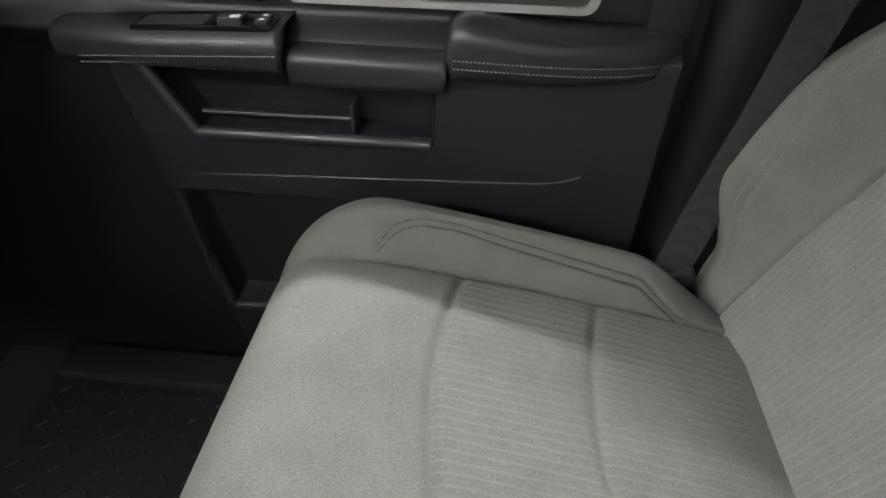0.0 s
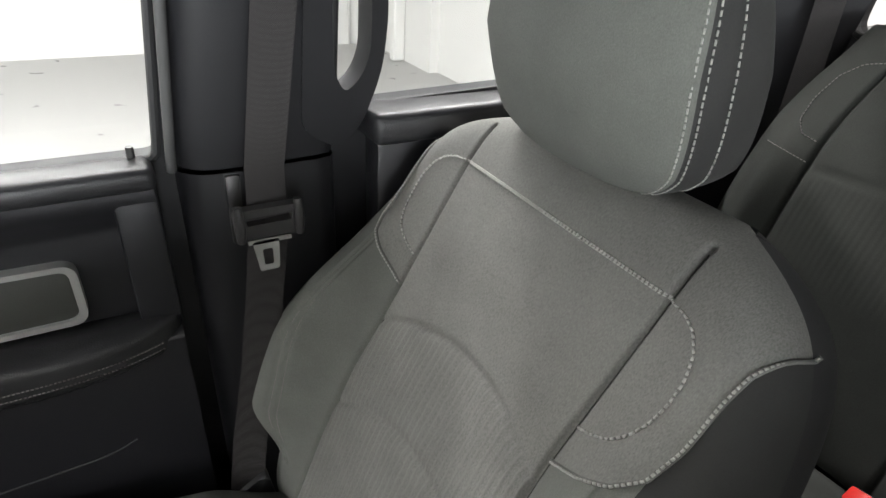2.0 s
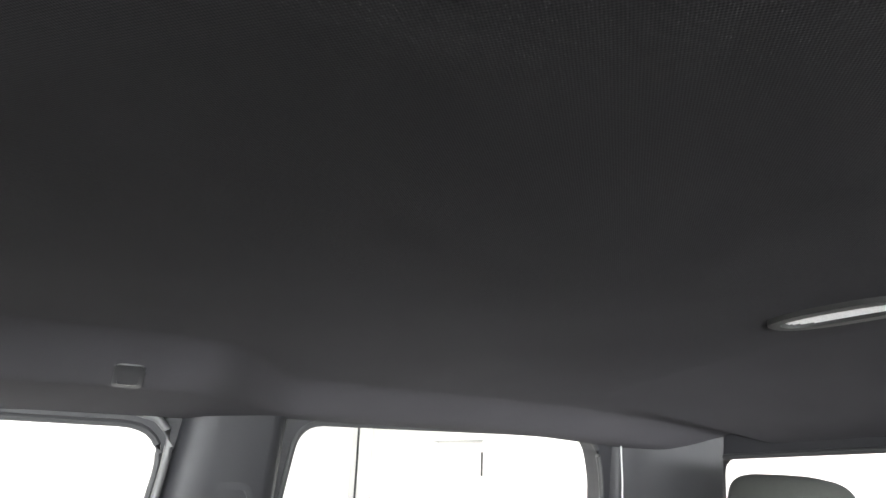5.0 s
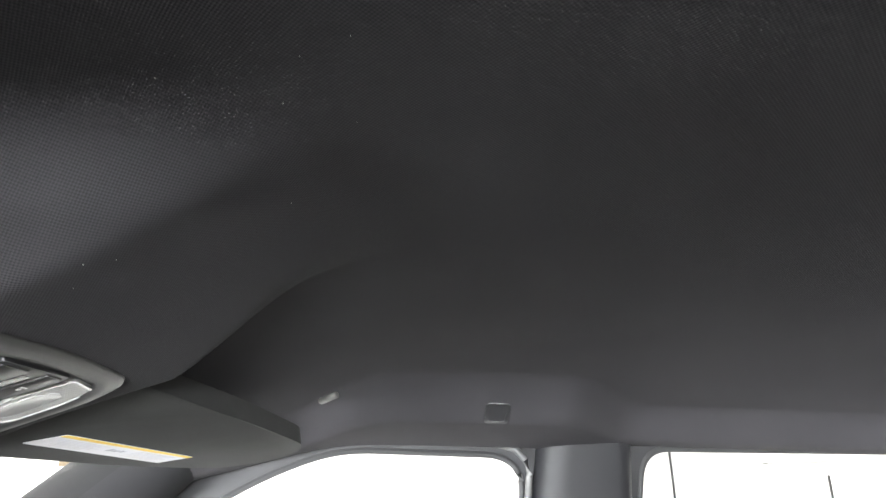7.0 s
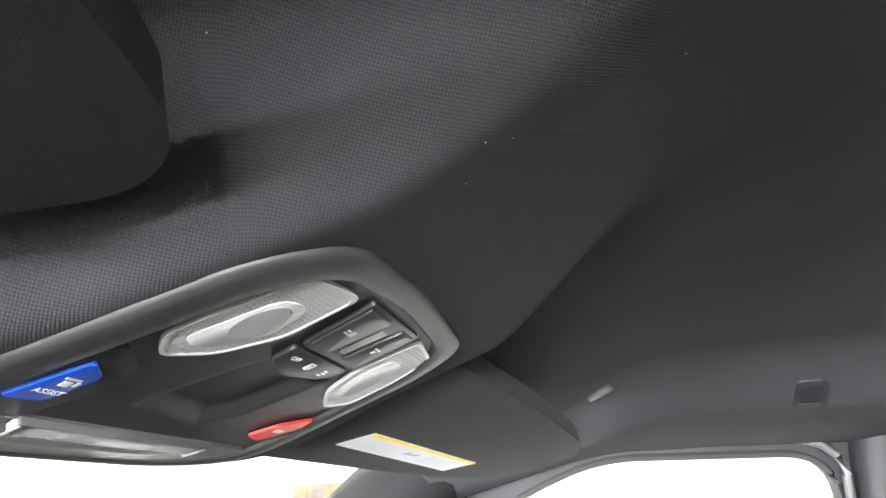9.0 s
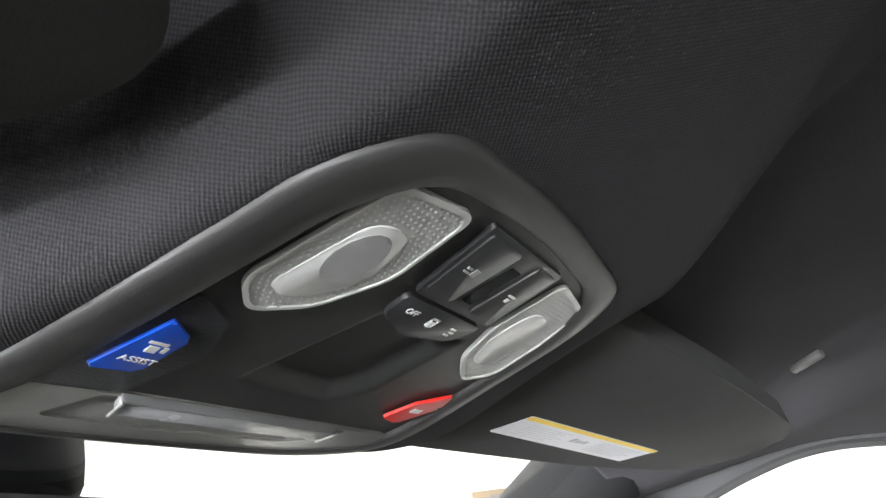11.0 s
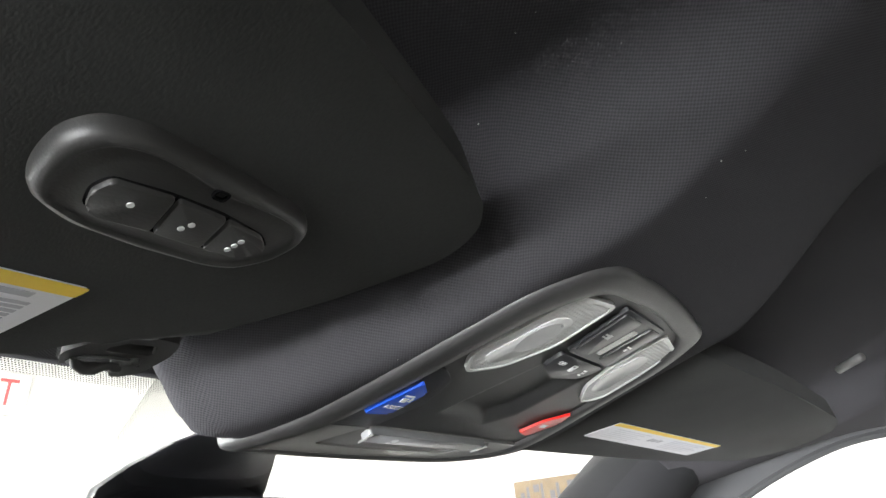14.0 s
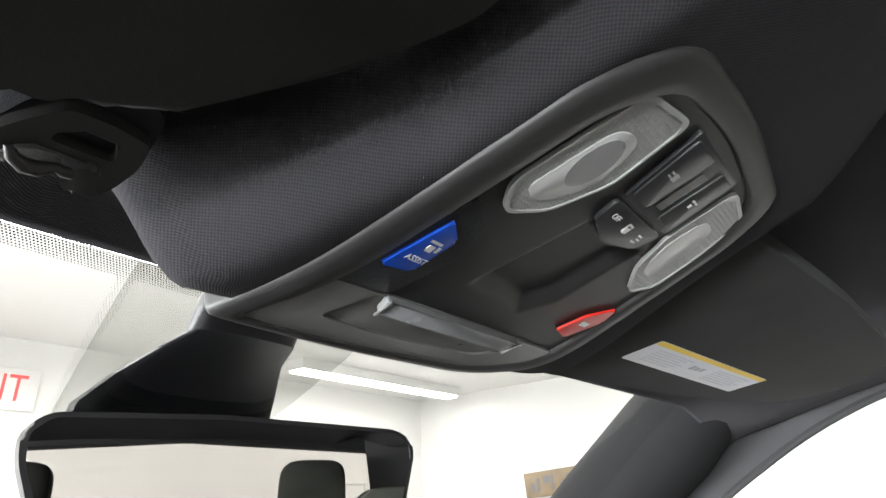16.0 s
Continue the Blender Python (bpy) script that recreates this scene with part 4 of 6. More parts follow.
# ---- front passenger door trim ----
def door_trim():
    d = thing("door_trim", (0.78, 0.5, 0.3), "black vinyl and plastic front door panel with stitched armrest", "car door")
    pocket = [(0.40, 0.535), (0.700, 0.532), (0.755, 0.63), (0.40, 0.63)]
    low = [(0.46, 0.217), (0.722, 0.212), (0.746, 0.345), (0.760, 0.44), (0.46, 0.44)]
    y = np.linspace(0.125, 1.0, 240)
    z = np.linspace(0.03, 0.88, 240)
    Yd, Zd = np.meshgrid(y, z, indexing="ij")
    x = 0.772 + 0 * Yd
    x = x - 0.022 * smooth01((Zd - 0.80) / 0.05) * (1 - smooth01((Zd - 0.862) / 0.018))
    x = x - 0.034 * smooth01((0.68 - Zd) / 0.03)
    x = x + 0.055 * smooth01((0.004 - poly_dist(Yd, Zd, pocket)) / 0.012)
    x = x + 0.05 * smooth01((0.0 - poly_dist(Yd, Zd, low)) / 0.015)
    edge = 0.79 - 0.16 * (0.6 - Zd) * (Zd < 0.6)
    x = x + 0.05 * smooth01((Yd - edge) / 0.02) * smooth01((0.66 - Zd) / 0.05)
    sheet("panel", x, Yd, Zd, PLASTIC, d)
    # ribbed liner in the pocket
    bm = bmesh.new()
    for i in range(12):
        zz = 0.545 + i * 0.0075
        box(bm, (0.786, 0.40, zz), (0.7905, 0.52 + 0.16 * (i > 3), zz + 0.004), 0.001, 1)
    part("pocket_liner", bm, PLASTIC_S, d, "ribbed black pocket liner")
    bm = bmesh.new()
    tube(bm, [(0.752, 0.50, 0.556), (0.752, 0.695, 0.553)], 0.004, 8)
    box(bm, (0.745, 0.497, 0.535), (0.775, 0.503, 0.575), 0.002)
    part("pocket_divider", bm, PLASTIC_S, d)
    for poly, nm in ((pocket, "pocket_rim"), (low, "lower_pocket_rim")):
        bm = bmesh.new()
        line = [(0.735 if nm == "pocket_rim" else 0.742, p[0], p[1]) for p in (poly[0], poly[1], poly[2])]
        if nm != "pocket_rim":
            line[2] = (0.742, 0.741, 0.312)
        line = [tuple(q) for q in resample([line[0], line[1], line[2]], 0.01)]
        tube(bm, line, 0.0085, 12)
        part(nm, bm, PLASTIC_G, d)
    bm = bmesh.new()
    tube(bm, [(0.737, 0.73 - 0.5 * t, 0.466 + 0.0225 * t + (0.012 * max(0, (t - 0.92) / 0.12) ** 2)) for t in np.linspace(0, 1.04, 50)], 0.0013, 6)
    part("crease_line", bm, PLASTIC_S, d)

    # armrest in three lengths
    def arm(name, y0, y1, ztop, h, depth, material, label=""):
        n = 40
        ys = np.linspace(y0, y1, n)
        k = 26
        Xa, Ya, Za = np.zeros((k, n)), np.zeros((k, n)), np.zeros((k, n))
        for j, yy in enumerate(ys):
            t = (yy - y0) / (y1 - y0)
            dp, hh, zt = depth(t), h(t), ztop(t)
            for i in range(k):
                a = math.pi * (i / (k - 1)) - math.pi / 2
                ca, sa = math.cos(a), math.sin(a)
                Xa[i, j] = 0.772 - dp * abs(ca) ** 0.35
                Za[i, j] = zt - hh / 2 + hh / 2 * (1 if sa > 0 else -1) * abs(sa) ** 0.6
                Ya[i, j] = yy
        ob = sheet(name, Xa, Ya, Za, material, d, label)
        bmx = bmesh.new()
        bmx.from_mesh(ob.data)
        bmesh.ops.holes_fill(bmx, edges=bmx.edges, sides=0)
        bmx.to_mesh(ob.data)
        bmx.free()
        return ob
    rise = lambda t: 0.05 * smooth01(np.array((t - 0.80) / 0.2))
    front = arm("armrest_front", 0.562, 0.835, lambda t: 0.678 - 0.012 * t, lambda t: 0.054 - 0.014 * t, lambda t: 0.074 - 0.05 * max(0, t - 0.6) ** 1.2, VINYL)
    grip = arm("armrest_grip", 0.382, 0.562, lambda t: 0.655, lambda t: 0.048, lambda t: 0.062, PLASTIC_S, "smooth black grip")
    rear = arm("armrest_pad", 0.125, 0.382, lambda t: 0.688 - 0.006 * (1 - t) + 0.007 * float(smooth01(np.array((t - 0.55) / 0.35))) - 0.012 * max(0, (t - 0.90) / 0.10) ** 2, lambda t: 0.062 + 0.006 * float(smooth01(np.array((t - 0.55) / 0.35))) - 0.014 * (1 - t) ** 3, lambda t: 0.066 - 0.045 * (1 - t) ** 4 - 0.010 * max(0, (t - 0.90) / 0.10) ** 2, VINYL)
    for y0, y1, z0, dz in ((0.568, 0.80, 0.652, -0.012), (0.568, 0.80, 0.644, -0.012), (0.15, 0.378, 0.652, 0.004), (0.15, 0.378, 0.643, 0.004)):
        bm = bmesh.new()
        f = y0 > 0.5
        stitches(bm, [((0.6975 + 0.0022 * (z0 < 0.645)) if f else (0.7055 + 0.045 * (1 - (yy - 0.125) / 0.257) ** 4), yy, z0 + dz * (yy - y0) / (y1 - y0)) for yy in np.linspace(y0, y1, 30)], 0.0045, 0.0016)
        part("stitching", bm, THREAD_D, d)
    # switch plate
    sp = lambda u, v, h: (v, u, 0.6755 - 0.045 * (u - 0.562) + h)
    bm = bmesh.new()
    slab(bm, round_poly([(0.572, 0.710), (0.735, 0.710), (0.735, 0.752), (0.572, 0.752)], 0.008), sp, -0.004, 0.004, 0.0015)
    plate = part("switch_plate", bm, GLOSS, d, "gloss black window switch plate")
    bm = bmesh.new()
    slab(bm, round_poly([(0.652, 0.717), (0.728, 0.717), (0.728, 0.747), (0.652, 0.747)], 0.006), sp, 0.003, 0.0042)
    part("pull_cup", bm, RUBBER, plate)
    bm = bmesh.new()
    slab(bm, round_poly([(0.607, 0.720), (0.636, 0.720), (0.636, 0.742), (0.607, 0.742)], 0.004), sp, 0.003, 0.010, 0.002)
    part("window_switch", bm, PLASTIC_S, plate)
    bm = bmesh.new()
    slab(bm, round_poly([(0.611, 0.723), (0.622, 0.723), (0.622, 0.732), (0.611, 0.732)], 0.001), sp, 0.0101, 0.0105)
    part("switch_mark", bm, PRINT, plate)
    for v0 in (0.719, 0.733):
        bm = bmesh.new()
        slab(bm, round_poly([(0.579, v0), (0.592, v0), (0.592, v0 + 0.011), (0.579, v0 + 0.011)], 0.002), sp, 0.003, 0.008, 0.0015)
        b = part("lock_button", bm, PLASTIC_S, plate)
        bm = bmesh.new()
        slab(bm, round_poly([(0.583, v0 + 0.003), (0.588, v0 + 0.003), (0.588, v0 + 0.008), (0.583, v0 + 0.008)], 0.001), sp, 0.0081, 0.0085)
        part("lock_mark", bm, PRINT, plate)
    # bezel with its grey insert
    to = lambda u, v, h: (0.762 - h, u, v)
    o4 = round_poly([(0.222, 0.694), (0.222, 0.776), (0.575, 0.782), (0.562, 0.692)], [0.02, 0.018, 0.006, 0.006], 6)
    i4 = round_poly([(0.231, 0.701), (0.231, 0.769), (0.566, 0.775), (0.554, 0.699)], [0.014, 0.012, 0.004, 0.004], 6)
    bm = bmesh.new()
    ring(bm, o4, i4, to, -0.012, 0.006)
    bez = part("bezel", bm, SILVER, d, "satin silver bezel")
    bm = bmesh.new()
    tube(bm, [(0.757, 0.570, 0.779), (0.757, 0.64, 0.812), (0.76, 0.72, 0.845)], 0.004, 8)
    part("bezel_tail", bm, SILVER, bez)
    bm = bmesh.new()
    slab(bm, i4, to, -0.012, 0.0, 0.001)
    part("insert", bm, mat("grey_insert", (0.062, 0.064, 0.058), 0.5, bump=0.3, bscale=700), d, "grey trim insert")
    # dark cup round the release handle
    bm = bmesh.new()
    slab(bm, round_poly([(0.584, 0.690), (0.598, 0.792), (0.650, 0.796), (0.780, 0.775), (0.790, 0.690)], 0.012), to, -0.012, 0.003, 0.003)
    part("handle_cup", bm, GLOSS, d, "dark glossy handle cup")
    # pull handle
    bm = bmesh.new()
    slab(bm, round_poly([(0.618, 0.716), (0.622, 0.736), (0.70, 0.742), (0.80, 0.744), (0.80, 0.714), (0.70, 0.708)], 0.006), to, -0.01, 0.014, 0.005)
    part("release_handle", bm, SILVER, d, "satin silver door release handle")
    # top of the door and lock pin
    bm = bmesh.new()
    box(bm, (0.745, 0.12, 0.855), (0.80, 1.0, 0.884), 0.010, 3)
    part("sill", bm, VINYL, d)
    bm = bmesh.new()
    tube(bm, [(0.787, 0.140, 0.855), (0.787, 0.140, 0.878), (0.787, 0.140, 0.897)], [0.007, 0.005, 0.0045], 10)
    part("lock_pin", bm, PLASTIC_G, d)
    bm = bmesh.new()
    box(bm, (0.752, 0.122, 0.66), (0.79, 0.170, 0.882), 0.006)
    part("end_cap", bm, PLASTIC, d)
    return d


door_trim().location += Vector((0, 0.018, 0.008))

# rear door: plain dark panel with a sill
d = thing("rear_door_trim", (0.78, -0.45, 0.3), "black plastic rear door panel", "car door")
bm = bmesh.new()
box(bm, (0.74, -0.76, 0.1), (0.79, -0.13, 0.90), 0.01)
part("panel", bm, PLASTIC, d)
bm = bmesh.new()
box(bm, (0.715, -0.76, 0.890), (0.79, -0.118, 0.933), 0.012, 3)
part("sill", bm, VINYL, d)
bm = bmesh.new()
ring(bm, round_poly([(-0.52, 0.76), (-0.52, 0.83), (-0.60, 0.83), (-0.60, 0.76)], 0.012), round_poly([(-0.526, 0.766), (-0.526, 0.824), (-0.594, 0.824), (-0.594, 0.766)], 0.009),
     lambda u, v, h: (0.74 - h, u, v), 0.0, 0.006)
part("handle_bezel", bm, SILVER, d)

# ---- middle pillar, its belt and grab handle ----
p = thing("pillar_cover", (0.74, 0, 0.5), "black plastic middle pillar cover with a grab loop", "pillar trim")
PILLAR_PROF = [(0.112, 0.030), (0.111, 0.012), (0.106, 0.000), (0.097, -0.010), (0.085, -0.017), (0.070, -0.020), (0.040, -0.020), (0.0, -0.018), (-0.05, -0.016), (-0.068, -0.012), (-0.076, 0.0), (-0.080, 0.03)]


def pillar_sheet(name, z0, z1, dy, dx, lean, n=40):
    """A length of pillar trim whose front edge follows the window."""
    zz = np.linspace(z0, z1, n)
    Xp, Yp, Zp = (np.zeros((len(PILLAR_PROF), n)) for _ in range(3))
    for j, z_ in enumerate(zz):
        for i, (py, px) in enumerate(PILLAR_PROF):
            k = max(0.0, min(1.0, (7 - i) / 2))
            Yp[i, j] = py + dy * k + lean * (z_ - 0.88) * k
            Xp[i, j] = float(sill_x(z_)) + px - 0.008 + dx
            Zp[i, j] = z_
    return sheet(name, Xp, Yp, Zp, PILLAR_M, p)


pillar_sheet("cover", 0.879, 1.41, 0.0, 0.0, -0.085)
pillar_sheet("lower_cover", 0.05, 0.875, 0.004, -0.004, 0.0)
bm = bmesh.new()
tube(bm, [(float(sill_x(z_)) - 0.004, 0.119 - 0.085 * (z_ - 0.88), z_) for z_ in np.linspace(0.875, 1.24, 12)] + [(float(sill_x(1.27)) - 0.006, 0.088, 1.268), (float(sill_x(1.29)) - 0.006, 0.094, 1.291), (float(sill_x(1.305)) - 0.004, 0.110, 1.306), (float(sill_x(1.31)) - 0.002, 0.14, 1.314), (float(sill_x(1.31)) - 0.002, 0.22, 1.316)], 0.006, 10)
part("seal_strip", bm, SEAL_M, p, "grey door seal strip")
bm = bmesh.new()
slab(bm, round_poly([(0.066, 0.780), (0.066, 0.872), (0.048, 0.872), (0.052, 0.780)], 0.004), lambda u, v, h: (float(sill_x(v)) - 0.030 - h, u, v), 0, 0.006, 0.002)
part("belt_slot_lip", bm, PLASTIC_G, p)
# grab loop
bm = bmesh.new()
lo_ = round_poly([(-0.030, 0.915), (-0.040, 1.20), (-0.088, 1.178), (-0.126, 1.115), (-0.137, 1.06), (-0.134, 0.985), (-0.110, 0.915), (-0.080, 0.885)], 0.03, 5)
li_ = round_poly([(-0.070, 0.990), (-0.068, 1.07), (-0.080, 1.100), (-0.100, 1.098), (-0.115, 1.072), (-0.117, 1.01), (-0.108, 0.980), (-0.086, 0.958)], 0.014, 5)
ring(bm, lo_, li_, lambda u, v, h: (float(sill_x(v)) - 0.015 - h, u, v), -0.03, 0.012)
bmesh.ops.bevel(bm, geom=[e for e in bm.edges if e.calc_face_angle(0) > 1.0], offset=0.005, segments=2, affect="EDGES")
part("grab_loop", bm, PILLAR_M, p)

belt = thing("seat_belt", (0.70, -0.015, 0.4), "dark webbing seat belt hanging on the pillar with a metal tongue", "seat belt", "front seat belts")


def bx(z_):
    return float(sill_x(z_)) - 0.042


bm = bmesh.new()
pts = [(bx(1.07), -0.001, 1.075), (bx(0.97), 0.010, 0.97), (bx(0.88), 0.020, 0.88), (0.70, 0.030, 0.81), (0.695, 0.043, 0.73), (0.69, 0.062, 0.62), (0.685, 0.088, 0.50), (0.68, 0.105, 0.40)]
tube(bm, pts, 0, 12, False, (0.048, 0.0022, (1, 0, 0)))
part("webbing", bm, WEBBING, belt)
bm = bmesh.new()
box(bm, (bx(1.1) - 0.002, -0.046, 1.076), (bx(1.1) + 0.012, 0.034, 1.089), 0.005, 3)
for y0_ in (-0.044, 0.032):
    tube(bm, [(bx(1.1) + 0.005, y0_ + 0.0095 * math.cos(q_ * math.pi / 9), 1.093 + 0.0115 * math.sin(q_ * math.pi / 9)) for q_ in range(18)], 0.0050, 8, True)
part("guide_loop", bm, PLASTIC, belt)
bm = bmesh.new()
slab(bm, round_poly([(-0.026, 1.10), (-0.030, 1.160), (-0.020, 1.180), (0.010, 1.180), (0.018, 1.160), (0.014, 1.10)], 0.014), lambda u, v, h: (bx(v) + 0.012 - h, u, v), -0.02, 0.014, 0.0025, 2)
part("guide_cover", bm, PLASTIC_S, belt, "smooth black belt guide cover")
bm = bmesh.new()
ring(bm, round_poly([(-0.044, 1.085), (-0.046, 1.175), (-0.036, 1.222), (0.020, 1.222), (0.032, 1.175), (0.034, 1.085)], 0.018), round_poly([(-0.036, 1.09), (-0.038, 1.173), (-0.030, 1.212), (0.015, 1.212), (0.025, 1.173), (0.027, 1.09)], 0.014),
     lambda u, v, h: (float(sill_x(v)) - 0.024 - h, u, v), -0.004, 0.003)
part("guide_surround", bm, PILLAR_M, belt)
GY = 0.030
bm = bmesh.new()
ring(bm, round_poly([(GY - 0.040, 0.806), (GY - 0.042, 0.846), (GY + 0.040, 0.846), (GY + 0.038, 0.806)], 0.010), round_poly([(GY - 0.028, 0.826), (GY - 0.028, 0.836), (GY + 0.026, 0.836), (GY + 0.026, 0.826)], 0.003),
     lambda u, v, h: (0.700 - h, u, v), -0.006, 0.008)
for u_ in (GY - 0.036, GY + 0.034):
    tube(bm, [(0.693, u_, 0.806), (0.690, u_, 0.826), (0.693, u_, 0.852)], [0.005, 0.0068, 0.005], 10)
bmesh.ops.bevel(bm, geom=[e for e in bm.edges if e.calc_face_angle(0) > 1.0], offset=0.0015, segments=2, affect="EDGES")
part("tongue_grip", bm, PLASTIC_G, belt, "grey plastic tongue grip")
bm = bmesh.new()
slab(bm, round_poly([(GY - 0.026, 0.800), (GY - 0.024, 0.808), (GY + 0.028, 0.808), (GY + 0.026, 0.800)], 0.002), lambda u, v, h: (0.694 - h, u, v), -0.001, 0.002)
ring(bm, round_poly([(GY - 0.008, 0.762), (GY - 0.010, 0.804), (GY + 0.022, 0.804), (GY + 0.016, 0.762)], 0.004), round_poly([(GY - 0.001, 0.770), (GY - 0.001, 0.792), (GY + 0.011, 0.792), (GY + 0.010, 0.770)], 0.003),
     lambda u, v, h: (0.694 - h, u, v), -0.001, 0.002)
part("tongue", bm, CHROME, belt, "chrome belt tongue")
bm = bmesh.new()
slab(bm, round_poly([(0.130, 0.31), (0.125, 0.40), (0.075, 0.43), (0.060, 0.33)], 0.015), lambda u, v, h: (0.69 - h, u, v), 0, 0.02, 0.006, 3)
part("anchor_cover", bm, PLASTIC_S, belt, "black plastic belt anchor cover")

# rear pillar trim and rear belt
pt = thing("rear_pillar_cover", (0.7, -0.88, 0.9), "black plastic rear pillar cover", "pillar trim")
n = 30
zz = np.linspace(0.5, 1.41, n)
prof = [(-0.784, 0.03), (-0.790, -0.002), (-0.80, -0.008), (-0.83, -0.014), (-0.88, -0.030), (-0.955, -0.075), (-0.998, -0.105)]
Xp, Yp, Zp = (np.zeros((len(prof), n)) for _ in range(3))
for j, z_ in enumerate(zz):
    for i, (py, px) in enumerate(prof):
        Yp[i, j], Xp[i, j], Zp[i, j] = py, float(sill_x(z_)) + px, z_
sheet("cover", Xp, Yp, Zp, PILLAR_M, pt)
bm = bmesh.new()
tube(bm, [(0.684, -0.782, 1.332), (0.690, -0.789, 1.310), (0.700, -0.797, 1.24), (0.718, -0.805, 1.13), (0.737, -0.800, 0.985)], 0.0017, 8)
part("trim_edge", bm, SILVER, pt, "thin bright trim edge")
rb = thing("rear_seat_belt", (0.6, -0.93, 1.0), "dark webbing rear seat belt on its pillar", "seat belt", "rear seat belts")
bm = bmesh.new()
slab(bm, round_poly([(-0.03, 1.10), (-0.025, 1.16), (0.025, 1.16), (0.03, 1.10)], 0.012), lambda u, v, h: (0.662 + u * 0.6, -0.930 + u * 0.6 + h, v - 0.03), 0, 0.02, 0.005)
part("guide_loop", bm, PLASTIC, rb)
bm = bmesh.new()
tube(bm, [(0.662, -0.912, 1.09), (0.654, -0.905, 0.99), (0.640, -0.885, 0.85)], 0, 10, False, (0.045, 0.002, (0.5, -0.8, 0)))
part("webbing", bm, WEBBING, rb)
mb = thing("middle_seat_belt", (0.12, -0.87, 1.04), "dark belt over the middle rear seat with a grey guide", "seat belt", "rear seat belts")
bm = bmesh.new()
tube(bm, [(0.142, -0.93, 1.03), (0.142, -0.882, 1.052), (0.138, -0.815, 1.0), (0.150, -0.730, 0.80), (0.160, -0.665, 0.6), (0.165, -0.640, 0.48)], 0, 12, False, (0.047, 0.002, (0.02, 0.9, 0.4)))
part("webbing", bm, WEBBING, mb)
bm = bmesh.new()
ring(bm, round_poly([(0.085, -0.95), (0.205, -0.93), (0.200, -0.870), (0.085, -0.885)], 0.015), round_poly([(0.100, -0.925), (0.185, -0.912), (0.185, -0.888), (0.100, -0.902)], 0.006),
     lambda u, v, h: (u, v, 1.034 + h), 0, 0.016)
part("guide", bm, mat("grey_guide", (0.35, 0.34, 0.33), 0.45), mb, "pale grey plastic belt guide")
for x_, y_ in ((0.20, -0.615), (0.10, -0.60)):
    b = thing("belt_buckle", (x_, y_, 0.46), "black seat belt buckle with a red release button", "buckle", "rear belt buckles")
    mm = Matrix.Translation((x_, y_, 0.49)) @ Matrix.Rotation(radians(-35), 4, "X") @ Matrix.Rotation(radians(25), 4, "Y")
    bm = bmesh.new()
    box(bm, (-0.022, -0.013, -0.04), (0.022, 0.013, 0.03), 0.004, 2, mm)
    part("body", bm, PLASTIC, b)
    bm = bmesh.new()
    box(bm, (-0.019, -0.010, 0.022), (0.019, 0.014, 0.036), 0.003, 2, mm)
    part("release_button", bm, RED, b, "red release button")

# floor mat with raised ticks
m_ = thing("floor_mat", (0.45, 0.75, 0.02), "black moulded rubber floor mat with raised ticks", "floor mat")
bm = bmesh.new()
slab(bm, round_poly([(0.14, 0.45), (0.70, 0.45), (0.70, 1.1), (0.14, 1.1)], 0.05), lambda u, v, h: (u, v, h), 0.004, 0.03, 0.006)
part("mat", bm, RUBBER, m_)
bm = bmesh.new()
for i in range(15):
    for j in range(17):
        cx_, cy_ = 0.17 + i * 0.036, 0.49 + j * 0.036
        a = radians(45 if (i + j) % 2 else -45)
        box(bm, (-0.011, -0.0022, 0), (0.011, 0.0022, 0.0035), 0.001, 1, Matrix.Translation((cx_, cy_, 0.0295)) @ Matrix.Rotation(a, 4, "Z"))
tagged(part("tread", bm, mat("mat_tread", (0.016, 0.016, 0.016), 0.3), m_), kind="stuff")
bm = bmesh.new()
box(bm, (0.70, 0.1, 0.0), (0.775, 1.1, 0.045), 0.008, 3)
tagged(part("sill_plate", bm, PLASTIC_S), "black plastic door sill plate", "sill", kind="structure")

# dashboard, seen only as a dark edge
ds = thing("dashboard", (0.3, 1.05, 0.5), "black vinyl dashboard below the windscreen", "dashboard")
n = 40
xs = np.linspace(-0.76, 0.76, n)
prof = [(1.24, 0.88), (1.05, 0.90), (0.95, 0.885), (0.905, 0.84), (0.90, 0.72), (0.93, 0.60), (0.97, 0.50), (1.05, 0.44), (1.24, 0.42)]
Xd = np.array([[x_ for x_ in xs] for _ in prof])
Yd = np.array([[p_[0] + 0.05 * (x_ / 0.76) ** 4 for x_ in xs] for p_ in prof])
Zd = np.array([[p_[1] for x_ in xs] for p_ in prof])
o = sheet("shell", Xd, Yd, Zd, VINYL, ds, thick=0.006)
ms = o.modifiers.new("round", "SUBSURF")
ms.levels = ms.render_levels = 1

# ---- pickup bed behind the cab ----
bed = thing("pickup_bed", (0, -1.9, 0.3), "black lined pickup bed with grey rail caps", "truck bed")
for sg in (-1, 1):
    bm = bmesh.new()
    box(bm, (sg * 0.72 - 0.04, -2.95, 0.35), (sg * 0.72 + 0.04, -1.12, 0.955), 0.01)
    part("side", bm, BED_M, bed)
    bm = bmesh.new()
    box(bm, (sg * 0.74 - 0.07, -3.02, 0.955), (sg * 0.74 + 0.07, -1.10, 0.985), 0.01, 3)
    part("rail_cap", bm, BED_GREY, bed)
    for y_ in (-1.6, -2.1, -2.6):
        bm = bmesh.new()
        box(bm, (sg * 0.675 - 0.012, y_ - 0.03, 0.4), (sg * 0.675 + 0.012, y_ + 0.03, 0.94), 0.008)
        part("side_rib", bm, BED_M, bed)
